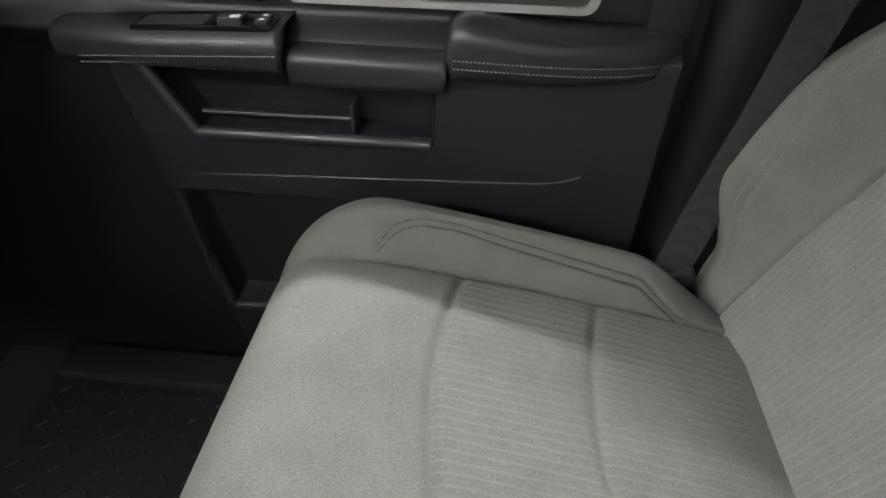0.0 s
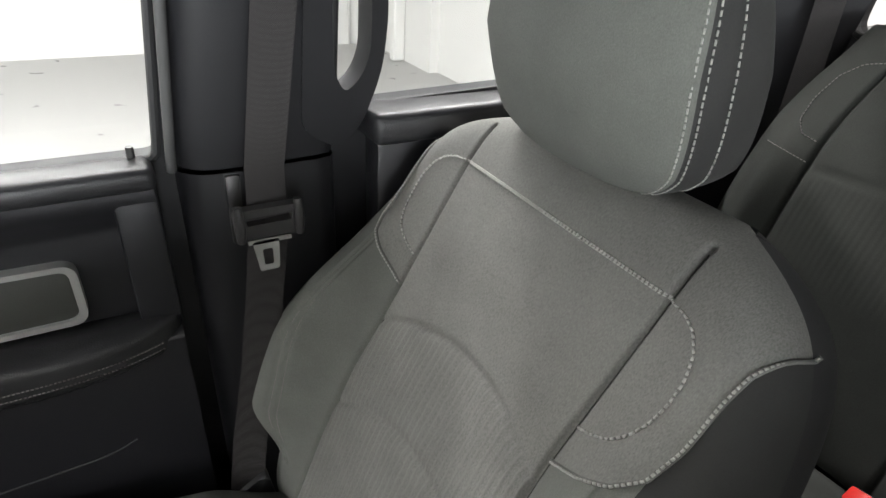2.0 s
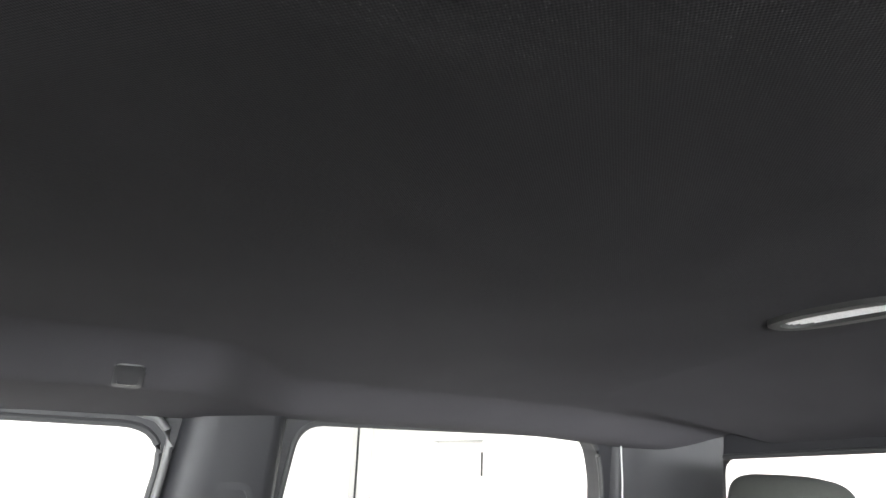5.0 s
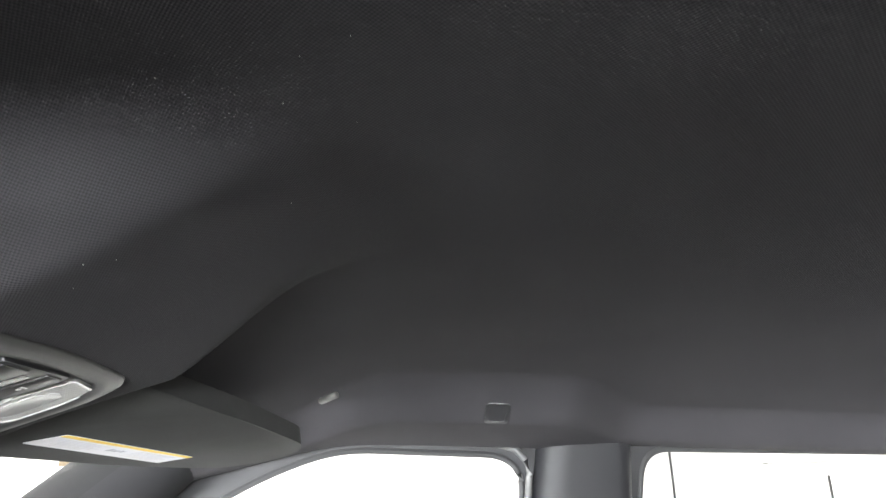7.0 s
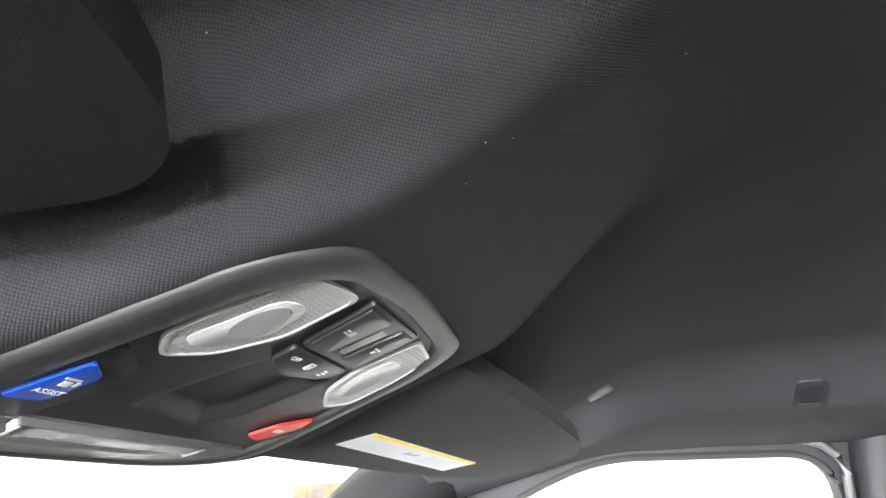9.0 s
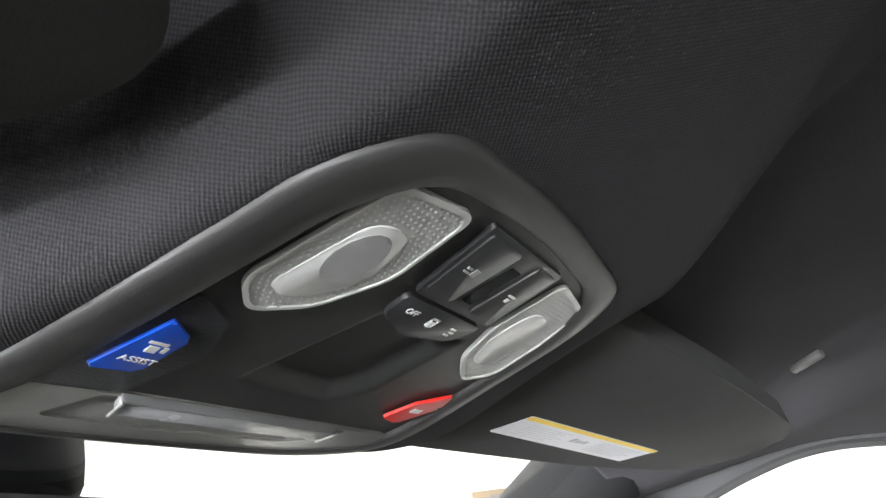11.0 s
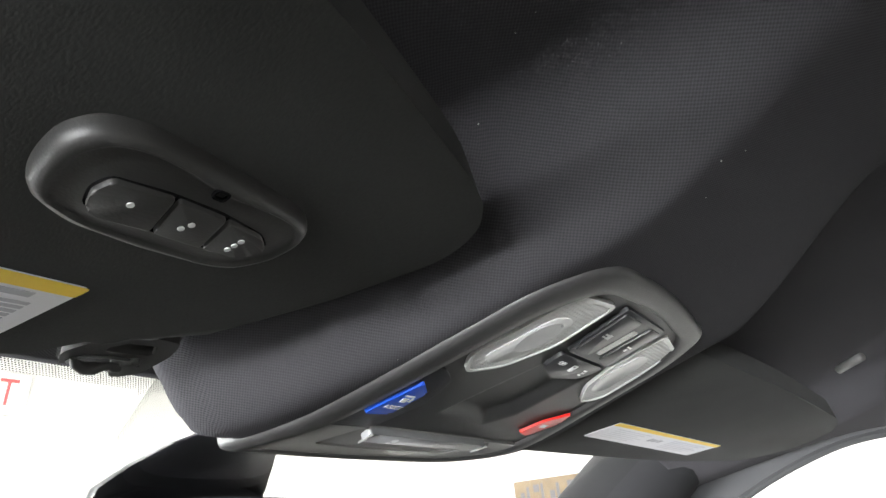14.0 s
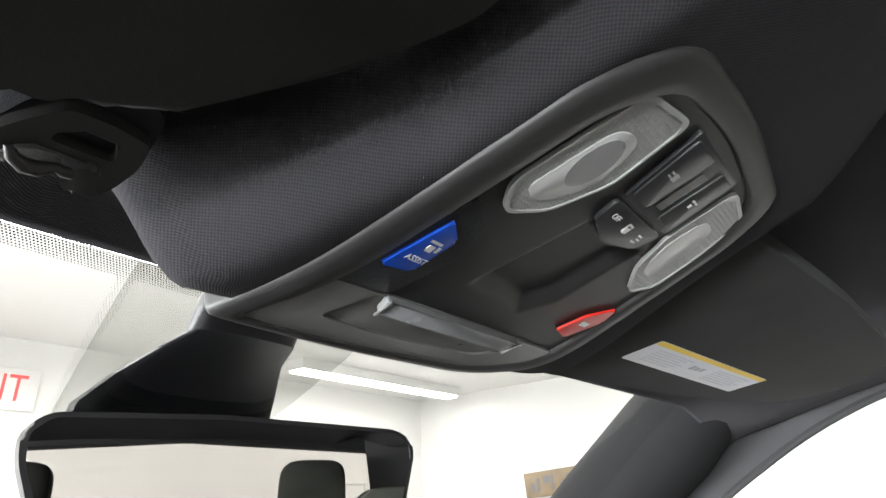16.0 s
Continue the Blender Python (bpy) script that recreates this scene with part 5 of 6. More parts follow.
bm = bmesh.new()
box(bm, (-0.68, -3.02, 0.35), (0.68, -2.95, 0.975), 0.015, 3)
part("tailgate", bm, BED_M, bed)
bm = bmesh.new()
box(bm, (-0.72, -2.85, 0.30), (0.72, -1.12, 0.35), 0.0)
part("bed_floor", bm, BED_M, bed)
bm = bmesh.new()
box(bm, (-0.72, -1.16, 0.35), (0.72, -1.12, 0.93), 0.01)
part("front_panel", bm, BED_M, bed)


# ---- roof console ----
def cz(u, v, h):
    """A point of the console: u across, v along the truck, h below its face."""
    nx, nz = 0.345, 1.0
    k = 1 / math.hypot(nx, nz)
    return (u, v - h * nx * k, face_z(v) - h * nz * k)


def con(pts, r, seg=5):
    return round_poly(pts, r, seg)


c = thing("overhead_console", (XC, 0.53, 1.30), "dark grey plastic overhead console with map lamps and switches", "overhead console")
OUT = [(-0.111, 0.628), (-0.0955, 0.560), (-0.086, 0.500), (-0.0805, 0.462), (-0.062, 0.434), (0.0, 0.4295), (0.079, 0.4355), (0.0965, 0.464), (0.102, 0.500), (0.112, 0.560), (0.112, 0.600), (0.070, 0.630), (-0.04, 0.634)]
INN = [(-0.098, 0.622), (-0.080, 0.570), (-0.069, 0.505), (-0.064, 0.470), (-0.050, 0.447), (0.0, 0.4415), (0.064, 0.447), (0.083, 0.470), (0.089, 0.505), (0.096, 0.562), (0.094, 0.592), (0.060, 0.618), (-0.04, 0.624)]
RR = [0.006, 0.05, 0.05, 0.04, 0.03, 0.05, 0.03, 0.04, 0.05, 0.04, 0.03, 0.04, 0.05]
o_, i_ = con(OUT, RR, 6), con(INN, RR, 6)
bm = bmesh.new()
k = len(o_)
rows = [[bm.verts.new(cz(p_[0], p_[1], h_)) for p_ in pl] for pl, h_ in ((o_, -0.012), (o_, -0.0015), ([a.lerp(b, 0.06) for a, b in zip(o_, i_)], 0.0008), ([a.lerp(b, 0.25) for a, b in zip(o_, i_)], 0.0020), ([a.lerp(b, 0.60) for a, b in zip(o_, i_)], 0.0024), ([a.lerp(b, 0.90) for a, b in zip(o_, i_)], 0.0020), ([a.lerp(b, 0.97) for a, b in zip(o_, i_)], 0.0010), (i_, -0.001), (i_, -0.012))]
for r0, r1 in zip(rows, rows[1:]):
    for i in range(k):
        bm.faces.new((r0[i], r0[(i + 1) % k], r1[(i + 1) % k], r1[i]))
part("frame", bm, mat("console_frame_plastic", (0.034, 0.033, 0.033), 0.45, bump=0.08, bscale=1400), c, sharp=60)
FACE_M = mat("soft_console_plastic", (0.022, 0.022, 0.022), 0.46, bump=0.08, bscale=1400)
# face plate with its shallow finger channel
uu, vv = np.meshgrid(np.linspace(-0.10, 0.10, 130), np.linspace(0.436, 0.630, 130), indexing="ij")
ins = poly_dist(uu, vv, [(p_[0], p_[1]) for p_ in i_])
groove = [(-0.022, 0.556), (-0.006, 0.498), (0.044, 0.498), (0.040, 0.545), (0.026, 0.560)]
hh = -0.001 - 0.006 * smooth01((0.002 - poly_dist(uu, vv, groove)) / 0.010)
hh = hh - 0.004 * smooth01((vv - 0.578) / 0.004)
keep = ins < 0.003
nk = 1 / math.hypot(0.345, 1)
hh = np.where(keep, hh, -0.010)
sheet("face_plate", uu, vv - hh * 0.345 * nk, face_z(vv) - hh * nk, FACE_M, c, keep=keep)


def con_part(name, pts, r, h0, h1, material, parent, label="", bevel=0.0015, seg=5):
    bm = bmesh.new()
    slab(bm, con(pts, r, seg), cz, h0, h1, bevel)
    return part(name, bm, material, parent, label)


def lens_unit(pts, inner, r):
    bm = bmesh.new()
    slab(bm, con(pts, r), cz, -0.004, 0.0005, 0.0)
    seat_ = part("map_lamp", bm, mat("lamp_reflector", (0.42, 0.42, 0.415), 0.35), c, "clear map lamp lens with prism rim")
    # prism dots on the rim
    bm = bmesh.new()
    P_ = [(p_[0], p_[1]) for p_ in con(pts, r)]
    I_ = [(p_[0], p_[1]) for p_ in con(inner, 0.008)]
    x0, x1 = min(p_[0] for p_ in P_), max(p_[0] for p_ in P_)
    y0, y1 = min(p_[1] for p_ in P_), max(p_[1] for p_ in P_)
    st = 0.0024
    g = [(x0 + (i + 0.5 * (j % 2)) * st, y0 + j * st * 0.87) for i in range(int((x1 - x0) / st) + 1) for j in range(int((y1 - y0) / (st * 0.87)) + 1)]
    gx_, gy_ = np.array([a[0] for a in g]), np.array([a[1] for a in g])
    ok = (poly_dist(gx_, gy_, P_) < -0.0014) & (poly_dist(gx_, gy_, I_) > 0.0008)
    for a, b in zip(gx_[ok], gy_[ok]):
        q = [bm.verts.new(cz(a + 0.0009 * math.cos(t * math.pi / 3), b + 0.0009 * math.sin(t * math.pi / 3), 0.0004)) for t in range(6)]
        top = bm.verts.new(cz(a, b, 0.0011))
        for t in range(6):
            bm.faces.new((q[t], q[(t + 1) % 6], top))
    part("prism_rim", bm, LENS_RIM, seat_)
    bm = bmesh.new()
    slab(bm, con(inner, 0.008), cz, 0.0003, 0.0011, 0.0008)
    part("lens", bm, LENS, seat_)
    bm = bmesh.new()
    ring(bm, con(pts, r), con([(Vector(p_) * 0.94 + (Vector((sum(q[0] for q in pts), sum(q[1] for q in pts))) / len(pts)) * 0.06)[:2] for p_ in pts], r), cz, 0.0, 0.0012)
    part("lens_border", bm, LENS_RIM, seat_)


LENS_RIM = mat("prism_plastic", (0.52, 0.52, 0.51), 0.25, var=0.05)
lens_unit([(-0.058, 0.454), (-0.027, 0.449), (-0.024, 0.484), (-0.036, 0.508), (-0.054, 0.519), (-0.066, 0.507)], [(-0.052, 0.468), (-0.036, 0.466), (-0.031, 0.490), (-0.046, 0.508), (-0.058, 0.506)], 0.006)
lens_unit([(0.044, 0.449), (0.076, 0.454), (0.086, 0.482), (0.090, 0.509), (0.076, 0.519), (0.055, 0.505), (0.044, 0.482)], [(0.052, 0.466), (0.070, 0.468), (0.078, 0.504), (0.064, 0.506), (0.052, 0.490)], 0.006)
con_part("bulb_well", [(-0.044 + 0.0085 * math.cos(q_ * math.pi / 8), 0.483 + 0.0125 * math.sin(q_ * math.pi / 8)) for q_ in range(16)], 0.001, 0.0005, 0.00125, mat("lamp_well", (0.38, 0.38, 0.385), 0.3, var=0.25, scale=90), bpy.data.objects["map_lamp"], "dark bulb seen in the lens", bevel=0.0004)
# switch cluster
sw = con_part("switch_block", [(-0.018, 0.4475), (0.036, 0.4475), (0.040, 0.484), (-0.011, 0.484)], 0.002, -0.004, 0.0012, PLASTIC_S, c, bevel=0.0006)
con_part("rocker", [(-0.015, 0.450), (0.006, 0.450), (0.006, 0.481), (-0.010, 0.481)], 0.002, 0.0010, 0.0021, PLASTIC_S, sw, bevel=0.0006)
con_part("rocker", [(0.020, 0.450), (0.034, 0.450), (0.036, 0.481), (0.020, 0.481)], 0.002, 0.0010, 0.0021, PLASTIC_G, sw, bevel=0.0006)
con_part("slot", [(0.0095, 0.456), (0.0165, 0.456), (0.0165, 0.478), (0.0095, 0.478)], 0.001, 0.0011, 0.0014, GLOSS, sw, bevel=0.0)
con_part("lamp_button", [(-0.012, 0.486), (0.039, 0.486), (0.034, 0.499), (0.010, 0.505), (-0.010, 0.499)], 0.004, -0.004, 0.0014, PLASTIC_S, sw, bevel=0.0006)


def text_on(words, u, v, size, parent, material, h, turn=0, to=None):
    cu = bpy.data.curves.new("lettering", "FONT")
    cu.body, cu.size, cu.extrude = words, size, 0.0001
    cu.align_x, cu.align_y = "CENTER", "CENTER"
    tmp = new("lettering", cu)
    me = bpy.data.meshes.new_from_object(tmp.evaluated_get(bpy.context.evaluated_depsgraph_get()))
    bpy.data.objects.remove(tmp)
    a = radians(turn)
    for v_ in me.vertices:
        x_, y_ = v_.co.x, v_.co.y
        v_.co = (to or cz)(u + x_ * math.cos(a) - y_ * math.sin(a), v - x_ * math.sin(a) - y_ * math.cos(a), h + v_.co.z)
    return put("lettering", me, material, parent, smooth=False)


def marks(name, rects, parent, material, h, to=cz):
    bm = bmesh.new()
    for (u0, v0, u1, v1) in rects:
        slab(bm, [Vector((u0, v0)), Vector((u1, v0)), Vector((u1, v1)), Vector((u0, v1))], to, h, h + 0.0003)
    return part(name, bm, material, parent, smooth=False)


marks("symbol", [(0.0105, 0.4905, 0.0150, 0.4915), (0.0105, 0.4905, 0.0112, 0.4955), (0.0143, 0.4905, 0.0150, 0.4955), (0.0118, 0.4925, 0.0138, 0.4960)], sw, PRINT, 0.0015)
marks("symbol", [(0.0250, 0.4915, 0.0280, 0.4925), (0.0260, 0.4935, 0.0290, 0.4945), (0.0250, 0.4955, 0.0280, 0.4965)], sw, PRINT, 0.0015)
marks("symbol", [(-0.0080, 0.4640, -0.0050, 0.4650), (-0.0080, 0.4660, -0.0050, 0.4668), (-0.0040, 0.4635, -0.0010, 0.4670)], sw, mat("grey_print", (0.4, 0.4, 0.4), 0.5), 0.0022)
marks("symbol", [(0.0240, 0.4650, 0.0290, 0.4660), (0.0255, 0.4670, 0.0275, 0.4690)], sw, PRINT, 0.0022)
# blue and red buttons in their recesses
con_part("button_recess", [(-0.087, 0.579), (-0.055, 0.577), (-0.046, 0.546), (-0.052, 0.527), (-0.070, 0.518)], 0.004, -0.004, 0.0008, PLASTIC, c)
con_part("blue_button", [(-0.077, 0.562), (-0.069, 0.531), (-0.058, 0.538), (-0.061, 0.560)], 0.0015, 0.0, 0.0022, BLUE, c, "blue assistance button")
con_part("red_button", [(0.068, 0.560), (0.074, 0.544), (0.089, 0.531), (0.094, 0.543), (0.082, 0.563)], 0.0015, 0.0, 0.0016, RED, c, "red emergency button")
text_on("ASSIST", -0.0655, 0.5535, 0.0042, c, PRINT, 0.0023, 0)
text_on("OFF", -0.001, 0.4925, 0.0040, sw, PRINT, 0.0015, 0)
marks("symbol", [(-0.0690, 0.5420, -0.0625, 0.5432), (-0.0675, 0.5445, -0.0640, 0.5480), (-0.0628, 0.5440, -0.0612, 0.5470)], c, PRINT, 0.0023)
marks("lettering_bars", [(0.0775, 0.5470, 0.0790, 0.5505), (0.0802, 0.5470, 0.0817, 0.5505), (0.0829, 0.5470, 0.0844, 0.5505)], c, PRINT, 0.0017)
# satin grey raised so the colour carries the windscreen's reflection
LIP_M = mat("lip_grey_with_reflection", (0.19, 0.186, 0.18), 0.3, bump=0.05, bscale=1200)
# bin front with clear strip
bm = bmesh.new()
ring(bm, con([(-0.099, 0.6215), (-0.084, 0.5785), (0.0955, 0.5785), (0.094, 0.594), (0.060, 0.619), (-0.04, 0.6245)], [0.004, 0.003, 0.003, 0.02, 0.03, 0.04], 5),
     con([(-0.070, 0.605), (-0.060, 0.5795), (0.064, 0.5795), (0.060, 0.590), (0.044, 0.604), (-0.03, 0.6085)], [0.006, 0.003, 0.003, 0.01, 0.02, 0.03], 5), cz, -0.006, 0.0008)
part("front_lip", bm, LIP_M, c, "satin grey front lip, lightened for the screen's reflection")
con_part("bin_door", [(-0.072, 0.607), (-0.062, 0.578), (0.066, 0.578), (0.062, 0.592), (0.045, 0.606), (-0.03, 0.610)], 0.004, -0.008, -0.0005, LIP_M, c, bevel=0.001)
con_part("bin_flap", [(-0.055, 0.578), (0.054, 0.578), (0.051, 0.5885), (-0.051, 0.5885)], 0.002, 0.0, 0.004, mat("smoked_flap", (0.26, 0.26, 0.27), 0.25), c, "clear grey bin flap")
for x_ in (-0.0545, 0.0535):
    bm = bmesh.new()
    tube(bm, [cz(x_, 0.577, 0.0045), cz(x_ * 0.96, 0.589, 0.0042)], 0.0007, 6)
    part("flap_edge", bm, LIP_M, c)

# dome lamp at the back of the roof
DY, DX = -0.364, -0.008
dm = thing("dome_lamp", (0, DY, 1.39), "long oval clear dome lamp set in the headliner", "dome light")
rz = lambda u, v, h: (u, v, float(flat_z(np.array(u), np.array(max(v, -0.425)))) - h)
ov = lambda a, b, n_=36: [Vector((DX + a * math.copysign(abs(math.cos(t)) ** 0.8, math.cos(t)), DY + b * math.copysign(abs(math.sin(t)) ** 0.8, math.sin(t)))) for t in [2 * math.pi * i / n_ for i in range(n_)]]
bm = bmesh.new()
ring(bm, ov(0.066, 0.030), ov(0.056, 0.019), rz, -0.004, 0.005)
part("bezel", bm, FACE_M, dm)
bm = bmesh.new()
slab(bm, ov(0.055, 0.0185), rz, -0.004, 0.0005)
part("reflector", bm, mat("dome_reflector", (0.20, 0.20, 0.205), 0.4, var=0.3, scale=90), dm)
# lengthwise prism ribs of the lens
bm = bmesh.new()
for i in range(9):
    b_ = -0.0155 + 0.0039 * i
    a_ = 0.053 * (1 - (abs(b_) / 0.0185) ** 2.5) ** 0.4
    tube(bm, [rz(DX + a_ * f_, DY + b_, 0.001) for f_ in (-1, -0.5, 0, 0.5, 1)], 0.0012, 6)
tagged(part("lens", bm, LENS, dm, "clear ribbed lens"), kind="stuff")

# small fittings in the headliner
bm = bmesh.new()
tube(bm, [(0.492, 0.392, 1.348), (0.455, 0.368, 1.352)], 0.0045, 8)
tagged(part("visor_catch", bm, mat("catch_plastic", (0.10, 0.097, 0.095), 0.45)), "small grey plastic visor catch on the headliner", "catch")
hk = thing("coat_hook", (0.496, 0.162, 1.35), "dark square plug cover in the headliner edge", "coat hook")
tok = lambda u, v, h: (v, u, float(roof_z(np.array(v), np.array(u))) - h)
bm = bmesh.new()
ring(bm, round_poly([(0.146, 0.478), (0.178, 0.478), (0.178, 0.516), (0.146, 0.516)], 0.008), round_poly([(0.151, 0.484), (0.173, 0.484), (0.173, 0.510), (0.151, 0.510)], 0.006), tok, -0.002, 0.002)
part("rim", bm, PLASTIC_S, hk)
bm = bmesh.new()
slab(bm, round_poly([(0.151, 0.484), (0.173, 0.484), (0.173, 0.510), (0.151, 0.510)], 0.006), tok, -0.002, 0.001)
part("cap", bm, PLASTIC, hk)


MODULE_M = mat("satin_module_plastic", (0.034, 0.033, 0.032), 0.42, bump=0.1, bscale=1200)

# ---- sun visors ----
def vz(ax, y):
    return 1.284 - 0.11 * (ax - 0.213) - 0.2566 * (y - 0.543)


def visor(sg, full):
    lab = "dark cloth sun visor folded up with a warning label" if sg > 0 else "dark cloth sun visor with garage door buttons and a warning label"
    t = thing("sun_visor", (sg * 0.28, 0.5, 1.29), lab, "sun visor", "sun visors")
    to = lambda u, v, h: (sg * (u - 0.1 * h), v - 0.24 * h, vz(u, v) - h)
    if sg > 0:
        outl = [(0.100, 0.462), (0.300, 0.424), (0.468, 0.402), (0.525, 0.430), (0.500, 0.508), (0.370, 0.566), (0.16, 0.628), (0.10, 0.63)]
    else:
        outl = [(0.1548, 0.4446), (0.235, 0.424), (0.468, 0.395), (0.525, 0.430), (0.500, 0.508), (0.370, 0.566), (0.224, 0.587), (0.208, 0.575), (0.196, 0.564), (0.172, 0.564), (0.1553, 0.5433), (0.1379, 0.5207), (0.1240, 0.4942), (0.1192, 0.4830), (0.1196, 0.4715), (0.1250, 0.4605), (0.1369, 0.4512)]
    oo = round_poly(outl, [0.025, 0.05, 0.03, 0.03, 0.05, 0.06, 0.03, 0.02] if sg > 0 else [0.008, 0.05, 0.03, 0.03, 0.05, 0.06, 0.01, 0.012, 0.01, 0.010] + [0.005] * 7, 6 if sg > 0 else 3)
    bm = bmesh.new()
    slab(bm, oo, to, -0.020, 0.0, 0.007 if sg > 0 else 0.0035, 3)
    part("board", bm, VISOR, t, sharp=70)
    # label
    L4 = [(0.211, 0.543), (0.394, 0.508), (0.384, 0.541), (0.206, 0.575)]
    if sg < 0:
        L4 = [(0.216, 0.536), (0.40, 0.505), (0.40, 0.545), (0.226, 0.568)]
    A, B_, C_, D_ = [Vector(p_) for p_ in L4]
    lab2 = lambda u, v: A.lerp(B_, u).lerp(D_.lerp(C_, u), v)
    quad = lambda u0, v0, u1, v1: [lab2(u0, v0), lab2(u1, v0), lab2(u1, v1), lab2(u0, v1)]
    bm = bmesh.new()
    slab(bm, round_poly(quad(0, 0, 1, 1), 0.002), to, -0.0005, 0.0004)
    lw = part("label", bm, LABEL_W, t, "white warning label with yellow heading", smooth=False)
    bm = bmesh.new()
    slab(bm, round_poly(quad(0, 0, 1, 0.17), 0.001), to, 0.0004, 0.0006)
    part("label_heading", bm, LABEL_Y, lw, "yellow label heading", smooth=False)
    bars = bmesh.new()
    if sg > 0:
        rects = [(0.42, 0.42, 0.45, 0.62), (0.46, 0.45, 0.49, 0.60), (0.50, 0.42, 0.53, 0.58)]
        faint = bmesh.new()
        for r_ in [(u0, 0.30 + 0.10 * i, u1 - 0.03 * (i % 3), 0.335 + 0.10 * i) for i in range(6) for u0, u1 in ((0.08, 0.37), (0.60, 0.93))]:
            slab(faint, quad(*r_), to, 0.0004, 0.0006)
        tagged(part("fine_print", faint, mat("faint_ink", (0.60, 0.59, 0.62), 0.6), lw, smooth=False), kind="stuff")
    else:
        rects = [(0.05, 0.22, 0.30, 0.30)] + [(0.035, 0.38 + 0.075 * i, 0.14 + 0.02 * (i % 3), 0.425 + 0.075 * i) for i in range(7)]
    for r_ in rects:
        slab(bars, quad(*r_), to, 0.0004, 0.0006)
    part("label_print", bars, mat("pale_ink", (0.42, 0.42, 0.45), 0.6), lw, smooth=False)
    if not full:
        return t
    # garage door button module
    hlp = [(0.2499, 0.4955), (0.2516, 0.4872), (0.2512, 0.4780), (0.2465, 0.4715), (0.2390, 0.4700), (0.2281, 0.4710), (0.2106, 0.4745), (0.1939, 0.4780), (0.1850, 0.4812), (0.1815, 0.4880), (0.1835, 0.4985), (0.1907, 0.5065), (0.1987, 0.5083), (0.2204, 0.5067), (0.2400, 0.5018)]
    cen = Vector((0.217, 0.489))
    to2 = lambda u, v, h: to(u, v, h)
    ol = round_poly(hlp, 0.004, 4)
    shrink = lambda k: [Vector(p_) + (cen - Vector(p_)).normalized() * k for p_ in ol]
    bm = bmesh.new()
    rows_ = [[bm.verts.new(to2(p_[0], p_[1], h_)) for p_ in pl] for pl, h_ in ((ol, -0.003), (ol, 0.0022), (shrink(0.0006), 0.0042), (shrink(0.0018), 0.0055), (shrink(0.0032), 0.0058), (shrink(0.0042), 0.0052), (shrink(0.0050), 0.0050), (shrink(0.009), 0.0058))]
    for r0_, r1_ in zip(rows_, rows_[1:]):
        for i_ in range(len(ol)):
            bm.faces.new((r0_[i_], r0_[(i_ + 1) % len(ol)], r1_[(i_ + 1) % len(ol)], r1_[i_]))
    bm.faces.new(rows_[-1])
    hm = part("button_module", bm, MODULE_M, t, "satin black garage door button module", sharp=50)
    bz = [(0.2400, 0.4925), (0.2415, 0.4866), (0.2395, 0.4817), (0.2262, 0.4815), (0.2118, 0.4832), (0.1967, 0.4874), (0.1922, 0.4914), (0.1938, 0.4962), (0.1981, 0.4986), (0.2102, 0.4983), (0.2263, 0.4962), (0.2367, 0.4945)]
    bm = bmesh.new()
    slab(bm, round_poly(bz, 0.002, 3), to2, 0.004, 0.0061)
    part("button_bezel", bm, GLOSS, hm)
    b2 = [Vector(p_) + (Vector((0.217, 0.490)) - Vector(p_)).normalized() * 0.0007 for p_ in bz]
    for p4, dots in (([b2[0], b2[1], b2[2], (0.2247, 0.4822), (0.2232, 0.4956), b2[11]], [(0.2324, 0.4872)]),
                     ([(0.2239, 0.4822), (0.2100, 0.4843), (0.2088, 0.4975), (0.2224, 0.4958)], [(0.2182, 0.4909), (0.2168, 0.4887)]),
                     ([(0.2092, 0.4845), b2[5], b2[6], b2[7], b2[8], (0.2080, 0.4977)], [(0.2026, 0.4947), (0.2021, 0.4925), (0.2016, 0.4903)])):
        bm = bmesh.new()
        slab(bm, round_poly([Vector(p_) for p_ in p4], 0.0012, 3), to2, 0.005, 0.0076, 0.0007)
        bt = part("push_button", bm, MODULE_M, hm)
        bm = bmesh.new()
        for dx, dy in dots:
            slab(bm, [Vector((dx + 0.00085 * math.cos(a * math.pi / 5), dy + 0.00085 * math.sin(a * math.pi / 5))) for a in range(10)], to2, 0.0075, 0.0079)
        part("dot_mark", bm, PRINT, hm, smooth=False)
    bm = bmesh.new()
    ring(bm, round_poly([(0.2180, 0.4795), (0.2140, 0.4800), (0.2140, 0.4765), (0.2180, 0.4760)], 0.001, 2), round_poly([(0.2174, 0.4789), (0.2146, 0.4793), (0.2146, 0.4772), (0.2174, 0.4767)], 0.0006, 2), to2, 0.0052, 0.0061)
    part("house_mark", bm, GLOSS, hm)
    return t


visor(1, False)
visor(-1, True)


